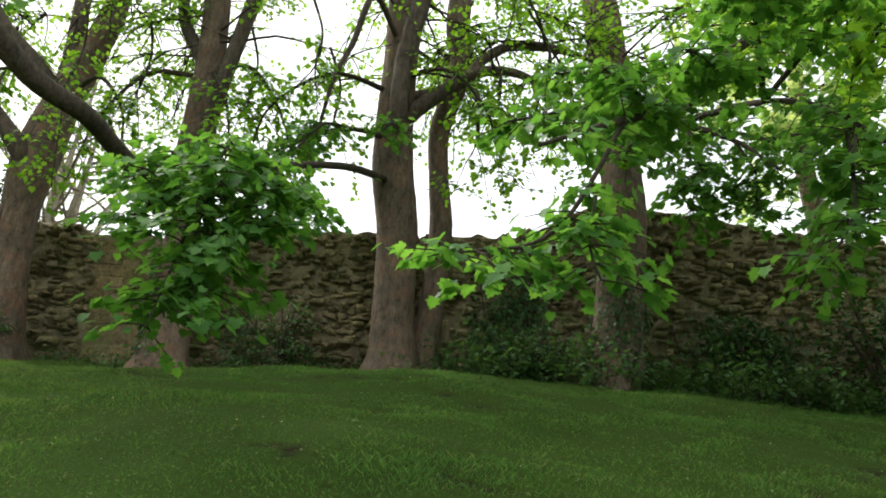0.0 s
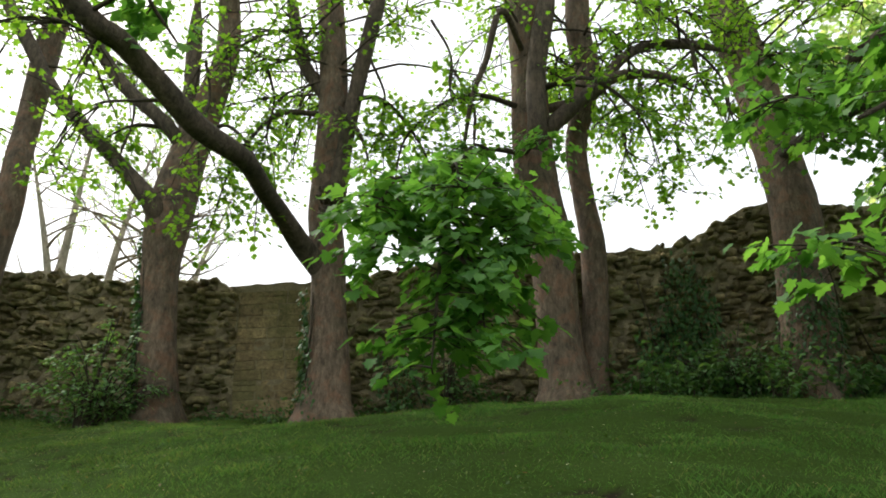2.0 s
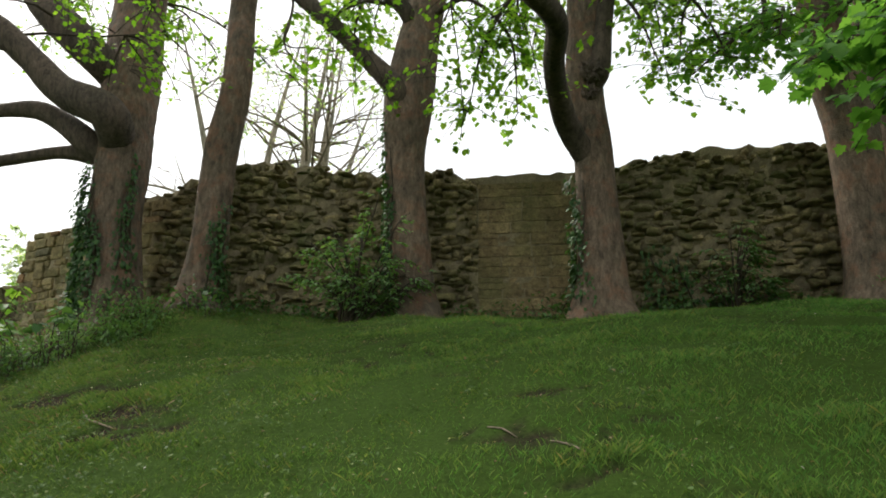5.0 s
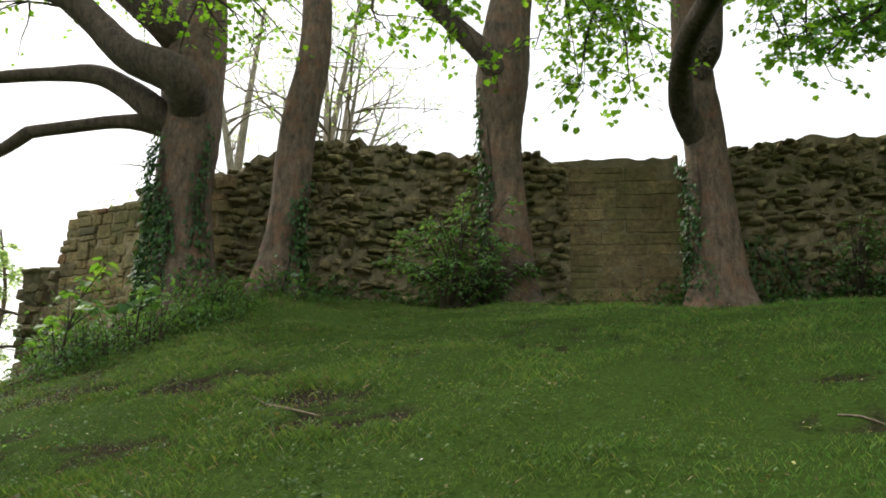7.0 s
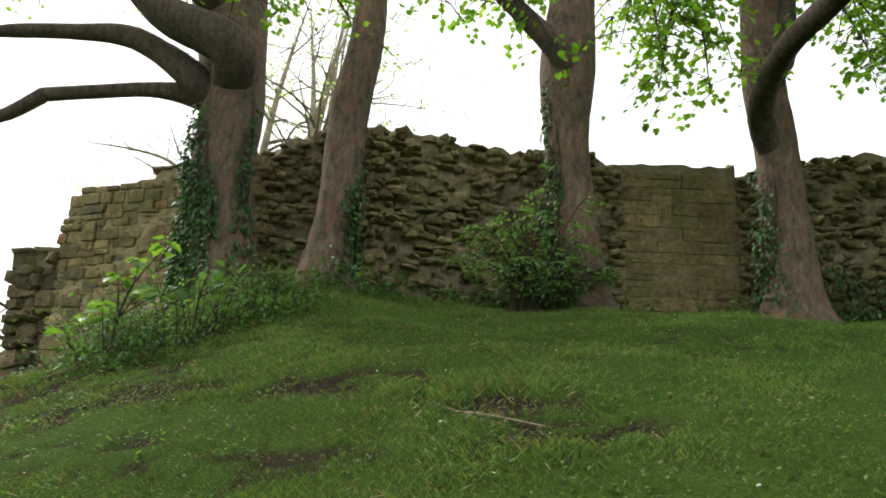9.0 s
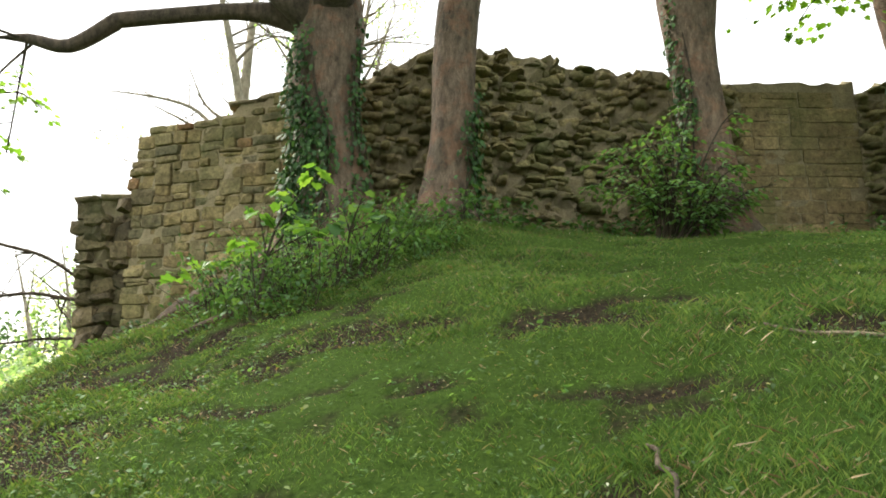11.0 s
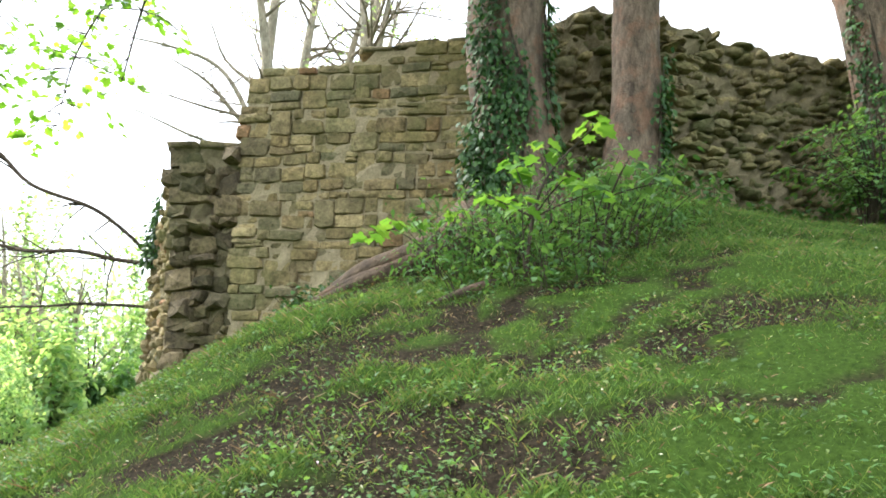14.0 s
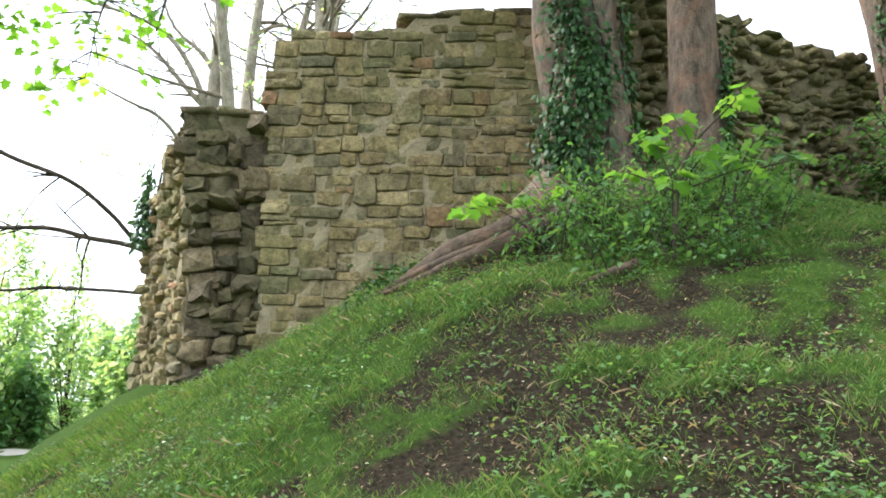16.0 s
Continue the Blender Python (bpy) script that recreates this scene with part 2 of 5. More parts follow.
def tube_arrays(pts, sides, step=0.15, rough=0.0, seed=0, flare=0.0):
    line = smooth_line(pts, step)
    n = len(line)
    tang = np.gradient(line[:, :3], axis=0)
    tang /= np.linalg.norm(tang, axis=1)[:, None] + 1e-9
    ref = np.array((0.31, 0.2, 0.93)) if abs(tang[0, 2]) < 0.8 else np.array((1.0, 0.1, 0.0))
    u = np.cross(tang, ref)
    u /= np.linalg.norm(u, axis=1)[:, None] + 1e-9
    v = np.cross(tang, u)
    ang = np.linspace(0, 2 * np.pi, sides, endpoint=False)
    r = np.maximum(line[:, 3], 0.002)[:, None] * np.ones((1, sides))
    if rough:
        k = np.random.default_rng(seed)
        ph = k.uniform(0, 6.28, 6)
        s = np.arange(n)[:, None] * step
        r = r * (1 + rough * (np.sin(2 * ang + ph[0] + s * 0.5) * 0.5 + np.sin(3 * ang + ph[1] - s * 0.8) * 0.45 + np.sin(5 * ang + ph[2] + s * 1.1) * 0.3 + np.sin(s * 3.1 + ph[3] + ang) * 0.25) + k.normal(0, rough * 0.16, (n, sides)))
    if flare:
        s = np.arange(n)[:, None] * step
        ph = np.random.default_rng(seed + 5).uniform(0, 6.28)
        s = np.clip(s - 0.55, 0, None)
        r = r * (1 + flare * np.exp(-s / 0.24) * (0.5 + 0.7 * np.clip(np.sin(4 * ang + ph), 0, 1) + 0.5 * np.clip(np.sin(3 * ang + ph * 2), 0, 1)))
    pos = line[:, None, :3] + r[..., None] * (np.cos(ang)[None, :, None] * u[:, None] + np.sin(ang)[None, :, None] * v[:, None])
    verts = np.vstack([pos.reshape(-1, 3), line[-1:, :3]])
    i, j = np.meshgrid(np.arange(n - 1), np.arange(sides), indexing="ij")
    a, b_ = (i * sides + j).ravel(), (i * sides + (j + 1) % sides).ravel()
    tris = np.vstack([np.stack([a, b_, b_ + sides], 1), np.stack([a, b_ + sides, a + sides], 1)])
    j = np.arange(sides)
    tris = np.vstack([tris, np.stack([(n - 1) * sides + j, (n - 1) * sides + (j + 1) % sides, np.full(sides, n * sides)], 1)])
    return verts, tris


def joined(parts):
    vs, ts, n = [], [], 0
    for v, t in parts:
        vs.append(v)
        ts.append(t + n)
        n += len(v)
    return np.vstack(vs), np.vstack(ts)


def maple_leaf():
    """A five-lobed leaf of unit length along +y, folded and drooping."""
    half = [(0.0, 0.0), (0.22, -0.08), (0.46, 0.02), (0.34, 0.21), (0.60, 0.45), (0.31, 0.52), (0.28, 0.77), (0.12, 0.76)]
    rim = half + [(0.0, 1.02)] + [(-x, y) for x, y in reversed(half[1:])]
    verts = [(0.0, 0.36, 0.0)] + [(x, y, 0.20 * abs(x) - 0.25 * max(0, y - 0.35) ** 2 - 0.12 * abs(x) ** 2) for x, y in rim]
    n = len(rim)
    return np.array(verts), np.array([(0, 1 + i, 1 + (i + 1) % n) for i in range(n)])


def plain_leaf():
    v = np.array([(0, 0, 0), (0.28, 0.3, 0.05), (0.22, 0.68, 0.03), (0, 1, -0.1), (-0.22, 0.68, 0.03), (-0.28, 0.3, 0.05)])
    return v, np.array([(0, 1, 5), (1, 2, 4), (1, 4, 5), (2, 3, 4)])


def lobed_leaf():
    """A light three-pointed leaf for the crowns."""
    half = [(0.5, 0.16), (0.27, 0.4), (0.46, 0.74), (0.13, 0.7)]
    rim = half + [(0.0, 1.0)] + [(-x, y) for x, y in reversed(half)]
    v = [(0.0, 0.0, 0.0)] + [(x, y, 0.18 * abs(x) - 0.2 * y * y) for x, y in rim]
    return np.array(v), np.array([(0, i, i + 1) for i in range(1, len(rim))])


def slim_leaf():
    v = np.array([(0, 0, 0), (0.15, 0.4, 0.05), (0, 1, -0.12), (-0.15, 0.4, 0.05)])
    return v, np.array([(0, 1, 3), (1, 2, 3)])


def scatter(leaf, pos, heading, tilt, roll, size):
    """Copies of a leaf: heading about z, tilt of its tip downwards, roll about its length; all in radians."""
    lv, lt = leaf
    n = len(pos)
    p = lv[None] * np.asarray(size)[:, None, None]
    c, s = np.cos(roll)[:, None], np.sin(roll)[:, None]
    x, z = p[..., 0] * c + p[..., 2] * s, -p[..., 0] * s + p[..., 2] * c
    y = p[..., 1]
    c, s = np.cos(tilt)[:, None], np.sin(tilt)[:, None]
    y, z = y * c + z * s, -y * s + z * c
    c, s = np.cos(heading)[:, None], np.sin(heading)[:, None]
    q = np.stack([x * c - y * s, x * s + y * c, z], -1) + pos[:, None]
    return q.reshape(-1, 3), (lt[None] + (np.arange(n) * len(lv))[:, None, None]).reshape(-1, 3)


# ---- ground ----
HILL = (4.61, 0.371, -1.588, 0.531, -3.609, -3.475, 2.253, 2.791, -3.264, 2.759)


def path_y(x):
    x = np.clip(x, -16, 0)
    return -0.184 * x + 0.0128 * x * x


def ground_z(x, y):
    x, y = np.asarray(x, float), np.asarray(y, float)
    s = np.clip(np.minimum(y, 12.5) - path_y(x), 0, 13) / 10
    u, w = np.clip((-x - 7) / 7, 0, 1.3), np.clip((x + 7) / 14, -1, 1.2)
    terms = (s, s ** 2, s ** 3, s * u ** 2, s * u ** 3, s * s * u ** 2, s * s * u ** 3, s ** 3 * u ** 2, s * w, s * s * w)
    rise = sum(c * t for c, t in zip(HILL, terms))
    away = np.clip(1 - (np.hypot(np.clip(np.abs(x + 4) - 14, 0, None), np.clip(y - 16, 0, None)) / 25), 0, 1)
    z = np.interp(x, [-14, 0], [-0.36, 0.0]) + rise * away * away * (3 - 2 * away)
    z = z + 0.38 * np.exp(-((x + 9.5) / 1.3) ** 2 - ((y - 10.0) / 1.0) ** 2) - 0.2 * np.exp(-((x + 4.0) / 1.6) ** 2 - ((y - 10.0) / 0.9) ** 2)
    z = z - 0.42 * np.exp(-((x + 12.68) / 1.23) ** 2 - ((y - 11.96) / 1.49) ** 2) + 0.12 * np.exp(-((x + 12.0) / 1.26) ** 2 - ((y - 8.78) / 1.26) ** 2)
    lump = 0.035 * np.sin(1.7 * x + 0.6 * y) * np.sin(1.3 * y - 0.4 * x) + 0.02 * np.sin(4.1 * x + 1.0) * np.sin(3.3 * y + 0.7 * x)
    return z + (lump + 0.05 * (patchy(x * 0.5 + 8, y + 0.2 * x, 0.32) - 0.5)) * np.clip(s * 4, 0, 1) - 0.05 * soil(x, y)


def axis(lo, hi, step, far):
    mid = np.arange(lo, hi + 1e-6, step)
    out = step * np.cumsum(1.28 ** np.arange(1, 40))
    out = out[out < far]
    return np.concatenate([lo - out[::-1], mid, hi + out])


LATTICE = np.random.default_rng(77).random((256, 256))


def patchy(x, y, cell):
    """Smooth value noise, 0 to 1."""
    u, v = np.asarray(x) / cell + 900.0, np.asarray(y) / cell + 900.0
    i0, j0 = np.floor(u).astype(int), np.floor(v).astype(int)
    f, g = u - i0, v - j0
    f, g = f * f * (3 - 2 * f), g * g * (3 - 2 * g)
    at = lambda p, q: LATTICE[p % 256, q % 256]
    return (at(i0, j0) * (1 - f) + at(i0 + 1, j0) * f) * (1 - g) + (at(i0, j0 + 1) * (1 - f) + at(i0 + 1, j0 + 1) * f) * g


def soil(x, y):
    """How bare the turf is, 0 to 1."""
    c = y + 0.22 * x
    v = 0.30 * patchy(x * 0.35, c, 0.5) + 0.36 * patchy(x * 0.45 + 31, c + 7, 0.24) + 0.34 * patchy(x * 0.7 + 3, y + 57, 0.10)
    worn = np.exp(-((x + 11.6) / 2.8) ** 2 - ((y - 7.6) / 2.1) ** 2) + 0.35 * np.exp(-((x + 8.8) / 3.0) ** 2 - ((y - 5.6) / 1.6) ** 2)
    worn = np.clip(worn, 0, 1.1)
    ledge = np.sin((y + 0.3 * x) * 5.2 + 5.0 * patchy(x + 17, y + 3, 1.6))
    return np.clip((v - 0.66 + (0.29 + 0.12 * ledge) * worn) * 4.6, 0, 1)


gx, gy = axis(-17, 7, 0.085, 500), axis(-1, 12.5, 0.085, 500)
X, Y = np.meshgrid(gx, gy, indexing="ij")
V = np.stack([X, Y, ground_z(X, Y)], -1).reshape(-1, 3)
i, j = np.meshgrid(np.arange(len(gx) - 1), np.arange(len(gy) - 1), indexing="ij")
a = (i * len(gy) + j).ravel()
n = len(gy)
ground = array_object("ground", V, np.vstack([np.stack([a, a + n, a + n + 1], 1), np.stack([a, a + n + 1, a + 1], 1)]), M_GROUND, smooth=True)
bare = ground.data.attributes.new("bare", "FLOAT", "POINT")
bare.data.foreach_set("value", soil(X, Y).ravel().astype(np.float32))
tagged(ground, "uneven grassy bank with bare earth patches and moss", "ground", kind="structure")


# ---- walls ----
def stone_mesh(seed, round_=0.16, rough=0.04):
    """A rough block of unit size, its front towards -y, with worn corners."""
    k = np.random.default_rng(seed)
    bm = bmesh.new()
    bmesh.ops.create_cube(bm, size=1.0)
    bmesh.ops.bevel(bm, geom=bm.edges[:], offset=round_, segments=1, affect="EDGES")
    for v in bm.verts:
        v.co += Vector(k.normal(0, rough, 3))
    bmesh.ops.triangulate(bm, faces=bm.faces[:])
    vs = np.array([v.co[:] for v in bm.verts])
    bm.verts.index_update()
    ts = np.array([[v.index for v in f.verts] for f in bm.faces])
    bm.free()
    return vs, ts


def dressed_stone(seed, corner, inset, rough, bulge):
    """A facing stone of unit size: an uneven outline, a worn rim and a slightly bulging front towards -y."""
    k = np.random.default_rng(seed)
    c = 0.5 - corner
    rim = [(-c, -0.5), (0.0, -0.5), (c, -0.5), (0.5, -c), (0.5, c), (c, 0.5), (0.0, 0.5), (-c, 0.5), (-0.5, c), (-0.5, -c)]
    rim = np.array(rim) + k.normal(0, rough, (10, 2))
    tilt = k.normal(0, rough * 1.2, 2)
    vs = [(x, 0.5, z) for x, z in rim]
    vs += [(x, -0.36 + 0.06 * k.random(), z) for x, z in rim]
    vs += [(x, -0.5 + tilt[0] * x + tilt[1] * z + k.normal(0, rough * 0.5), z) for x, z in rim * (1 - inset) + k.normal(0, rough * 0.4, (10, 2))]
    vs.append((k.normal(0, 0.12), -0.5 - bulge * k.random(), k.normal(0, 0.1)))
    ts = []
    for r in (0, 10):
        for q in range(10):
            n_ = (q + 1) % 10
            ts += [(r + q, r + n_, r + 10 + n_), (r + q, r + 10 + n_, r + 10 + q)]
    ts += [(20 + q, 20 + (q + 1) % 10, 30) for q in range(10)]
    return np.array(vs), np.array(ts)


BLOCKS = [dressed_stone(s, 0.09, 0.08, 0.035, 0.14) for s in range(12)]
COBBLES = [dressed_stone(20 + s, 0.16, 0.17, 0.085, 0.2) for s in range(12)]


def mesh_of(name, arrays, material):
    me = bpy.data.meshes.new(name)
    me.from_pydata(arrays[0].tolist(), [], arrays[1].tolist())
    me.materials.append(material)
    me.polygons.foreach_set("use_smooth", [False] * len(me.polygons))
    return me


BLOCK_DATA = [mesh_of("stone", s, M_ASH) for s in BLOCKS]
SLABS = [dressed_stone(60 + s, 0.03, 0.03, 0.008, 0.04) for s in range(12)]
SLAB_DATA = [mesh_of("stone", s, M_INF) for s in SLABS]
COBBLE_DATA = [mesh_of("stone", s, M_RUB) for s in COBBLES]
# rough stones in the lighter sandstone, for the face turned to the light
LIT_RETURN_DATA = [mesh_of("stone", s, M_ASH) for s in COBBLES]
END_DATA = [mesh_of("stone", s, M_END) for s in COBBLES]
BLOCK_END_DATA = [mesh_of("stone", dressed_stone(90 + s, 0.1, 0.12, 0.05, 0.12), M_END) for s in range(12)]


def courses(length, top, base, heights, widths, seed, lean=0.0):
    """Stones (centre along the wall, centre height, width, height) laid in courses from the base up."""
    k = np.random.default_rng(seed)
    z = min(base(s) for s in np.linspace(0, length, 12)) - 0.25
    wave = k.uniform(0, 6.28, 2)
    out, peak = [], max(top(s) for s in np.linspace(0, length, 200))
    while z < peak:
        h = k.uniform(*heights)
        s = -k.uniform(0, widths[1]) * 0.6
        while s < length:
            w = k.uniform(*widths) * (0.75 + 0.5 * h / heights[1])
            c = s + w / 2
            if 0 < c < length and z + h * 0.75 < top(c) and z + h > base(c) - 0.15:
                zc, cc = z + h / 2 + lean * math.sin(1.1 * c + wave[0]), min(max(c, w / 2), length - w / 2)
                if h > 0.14 and w > 0.2 and k.random() < 0.22:
                    f = k.uniform(0.38, 0.62)
                    out += [(cc, zc - h / 2 + h * f / 2, w, h * f), (cc, zc + h / 2 - h * (1 - f) / 2, w, h * (1 - f))]
                else:
                    out.append((cc, zc, w, h))
            s += w
        z += h
    return out


def banded(length, top, base, heights, widths, seed):
    """Stones in wavering bands, each band of two courses with taller blocks bonded through both."""
    k = np.random.default_rng(seed)
    z, out = min(base(s) for s in np.linspace(0, length, 12)) - 0.25, []
    peak = max(top(s) for s in np.linspace(0, length, 200))
    ph = k.uniform(0, 6.28, 2)
    while z < peak:
        big = k.uniform(*heights)
        f = k.uniform(0.36, 0.64)
        s_end = [-k.uniform(-0.02, 0.13), -k.uniform(-0.02, 0.13)]
        wave = lambda c: 0.018 * math.sin(1.7 * c + ph[0] + z) + 0.012 * math.sin(4.1 * c + ph[1] + 2 * z)
        while min(s_end) < length:
            r = int(np.argmin(s_end))
            if abs(s_end[0] - s_end[1]) < 0.05 and k.random() < 0.2:
                s0 = max(s_end)
                w = k.uniform(0.18, 0.34)
                rows, s_end = [(s0, w, z, big)], [s0 + w, s0 + w]
            else:
                w = k.uniform(*widths)
                w = w + (s_end[1 - r] - s_end[r] - w) * (abs(s_end[1 - r] - s_end[r] - w) < 0.05)
                jog = k.normal(0, 0.006)
                rows = [(s_end[r], w, z, big * f + jog)] if r == 0 else [(s_end[r], w, z + big * f, big * (1 - f) + jog)]
                if k.random() < 0.1:
                    s0, w_, z_, h_ = rows[0]
                    rows = [(s0, w_, z_, h_ * 0.45), (s0, w_, z_ + h_ * 0.45, h_ * 0.55)]
                s_end[r] += w
            for s0, w_, z_, h_ in rows:
                c = s0 + w_ / 2
                if c < length + 0.05 and z_ + h_ * 0.7 < top(c) and z_ + h_ > base(c) - 0.15:
                    out.append((c, z_ + h_ / 2 + wave(c), w_, h_))
        z += big
    return out


def fitted(length, top, base, heights, widths, seed):
    """Stones of mixed heights packed one on another, now and then levelled with their neighbours."""
    k = np.random.default_rng(seed)
    cell = 0.02
    n = int(length / cell)
    low = min(base(s) for s in np.linspace(0, length, 12)) - 0.25
    line, peak, out = np.full(n, low), max(top(s) for s in np.linspace(0, length, 200)), []
    while line.min() < peak:
        a_ = int(np.argmin(line))
        b_ = a_
        while b_ < n and line[b_] < line[a_] + 0.012:
            b_ += 1
        room = (b_ - a_) * cell
        w = k.uniform(*widths)
        w = max(w, 1.05 * heights[0] + 0.06)
        w = room if room - w < widths[0] * 0.6 else w
        q = max(1, int(round(w / cell)))
        z0 = line[a_:a_ + q].max()
        h = min(k.uniform(*heights), max(heights[0], 0.85 * w))
        near = line[a_ - 1] if a_ > 0 else 0
        if heights[0] * 0.7 < near - z0 < heights[1] * 1.15 and k.random() < 0.6:
            h = near - z0
        c, z = (a_ + q / 2) * cell, z0 + h / 2
        if z + 0.42 * h < top(c) and z0 + h > base(c) - 0.15:
            out.append((c, z, q * cell, h))
        line[a_:a_ + q] = z0 + h
    return out


def face_stones(wall, stones, origin, along, shapes, data, joined_material, joint, proud, seed, rugged, limit=290, name="stones"):
    """Lays stones on a wall's face: the middle stretch as single stones, the rest joined."""
    k = np.random.default_rng(seed)
    ang = math.atan2(along[1], along[0])
    along, out = Vector((*along, 0)).normalized(), Vector((along[1], -along[0], 0)).normalized()
    rest, singles = [], sorted(range(len(stones)), key=lambda q: abs(stones[q][0] - wall["pick"]))[:limit]
    singles = set(singles)
    for q, (s, z, w, h) in enumerate(stones):
        d = 0.16 + k.uniform(*proud)
        if rugged > 0.5 and k.random() < 0.12:
            continue
        jig = rugged * k.normal(0, 1, 4)
        p = Vector((*origin, 0)) + along * (s + jig[0] * 0.03) + Vector((0, 0, z + jig[1] * 0.025)) + out * (d / 2 - 0.10)
        size = Vector((w - joint, d, h - joint)) * (1 + 0.12 * rugged * k.normal())
        mtx = Matrix.Translation(p) @ Euler((0.10 * jig[2], 0.16 * jig[3], ang + 0.06 * jig[1])).to_matrix().to_4x4() @ Matrix.Diagonal((*size, 1))
        v = int(k.integers(12))
        if q in singles:
            ob = new("stone", data[v])
            ob.parent = wall
            ob.matrix_basis = mtx
        else:
            mm = np.array(mtx)
            rest.append((shapes[v][0] @ mm[:3, :3].T + mm[:3, 3], shapes[v][1]))
    if rest:
        vs, ts = joined(rest)
        tagged(array_object(name, vs, ts, joined_material, wall), kind="stuff")


def wall_core(name, origin, along, length, thick, top, base, inset, material, label, lumps=0.02, step=0.1):
    """The wall's body behind its facing stones, with a broken top."""
    k = np.random.default_rng(len(name))
    al, out = np.array((*along, 0.0)), np.array((along[1], -along[0], 0.0))
    al, out = al / np.linalg.norm(al), out / np.linalg.norm(out)
    ss = np.linspace(0, length, max(2, int(length / step)))
    rows, cols = 24, len(ss)
    vs, fs = [], []
    for s in ss:
        lo, hi = base(s) - 0.5, top(s)
        ring = [(inset + lumps * k.normal(), lo + (hi - lo) * q / (rows - 1)) for q in range(rows)]
        ring += [(inset + thick * f, hi + 0.05 * k.normal()) for f in (0.3, 0.65, 1.0)] + [(inset + thick, lo)]
        for d, z in ring:
            vs.append(np.array((origin[0], origin[1], 0.0)) + al * s - out * d + np.array((0, 0, z)))
    m_ = rows + 4
    for c in range(cols - 1):
        for r in range(m_):
            fs.append((c * m_ + r, c * m_ + (r + 1) % m_, (c + 1) * m_ + (r + 1) % m_, (c + 1) * m_ + r))
    fs += [tuple(range(m_))[::-1], tuple((cols - 1) * m_ + r for r in range(m_))]
    ob = mesh_object(name, vs, fs, material)
    bm = bmesh.new()
    bm.from_mesh(ob.data)
    bmesh.ops.recalc_face_normals(bm, faces=bm.faces[:])
    bm.to_mesh(ob.data)
    bm.free()
    return tagged(ob, label, "wall", kind="structure")


def profile(points, rough, seed):
    k = np.random.default_rng(seed)
    xs, zs = zip(*points)
    jag = k.normal(0, rough, 200)
    return lambda s: float(np.interp(s, xs, zs)) + jag[int(max(s, 0) / 0.17) % 200]


def along_ground(origin, along):
    al = np.array(along) / np.linalg.norm(along)
    return lambda s: float(ground_z(origin[0] + al[0] * s, origin[1] + al[1] * s))


# coursed sandstone wall with the blocked gap and the rubble runs on both sides of it
def build_wall(name, origin, along, length, thick, pts, rough, label, kind, pick, seed, core=None):
    top, base = profile(pts, rough, seed), along_ground(origin, along)
    inset, lumps = {"block": (-0.045, 0.012), "slab": (-0.05, 0.004), "rubble": (-0.032, 0.034), "pale": (-0.035, 0.02), "quoin": (-0.01, 0.03)}[kind]
    wall = wall_core(name, origin, along, length, thick, top, base, inset, core or M_CORE, label, lumps)
    wall["pick"] = pick
    if kind == "block":
        st = banded(length, top, base, (0.19, 0.31), (0.12, 0.36), seed)
        face_stones(wall, st, origin, along, BLOCKS, BLOCK_DATA, M_ASH_I, 0.008, (-0.02, 0.03), seed, 0.24)
    elif kind == "quoin":
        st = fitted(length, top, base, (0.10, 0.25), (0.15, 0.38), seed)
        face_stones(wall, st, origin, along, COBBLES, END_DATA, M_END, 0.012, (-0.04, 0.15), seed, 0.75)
    elif kind == "pale":
        st = fitted(length, top, base, (0.06, 0.15), (0.09, 0.24), seed)
        face_stones(wall, st, origin, along, COBBLES, LIT_RETURN_DATA, M_ASH_I, 0.008, (-0.03, 0.05), seed, 0.7)
    elif kind == "slab":
        st = courses(length, top, base, (0.12, 0.21), (0.2, 0.5), seed)
        face_stones(wall, st, origin, along, SLABS, SLAB_DATA, M_INF_I, 0.008, (-0.012, 0.012), seed, 0.08)
    else:
        st = fitted(length, top, base, (0.045, 0.115), (0.08, 0.24), seed)
        face_stones(wall, st, origin, along, COBBLES, COBBLE_DATA, M_RUB_I, 0.010, (-0.05, 0.11), seed, 0.9)
    del wall["pick"]
    return wall


build_wall("wall_coursed", (-12.76, 11.68), (2.98, -0.87), 2.7, 0.8,
           [(0, 4.5), (0.1, 4.5), (0.12, 4.64), (0.8, 4.69), (1.26, 4.74), (1.3, 4.86), (1.8, 4.9), (2.7, 4.98)], 0.02,
           "tall ruined wall of squared buff sandstone in uneven courses", "block", 1.2, 11, M_MORTAR)
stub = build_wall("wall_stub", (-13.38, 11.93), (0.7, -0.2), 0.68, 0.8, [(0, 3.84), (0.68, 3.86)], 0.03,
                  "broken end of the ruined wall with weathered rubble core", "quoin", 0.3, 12)
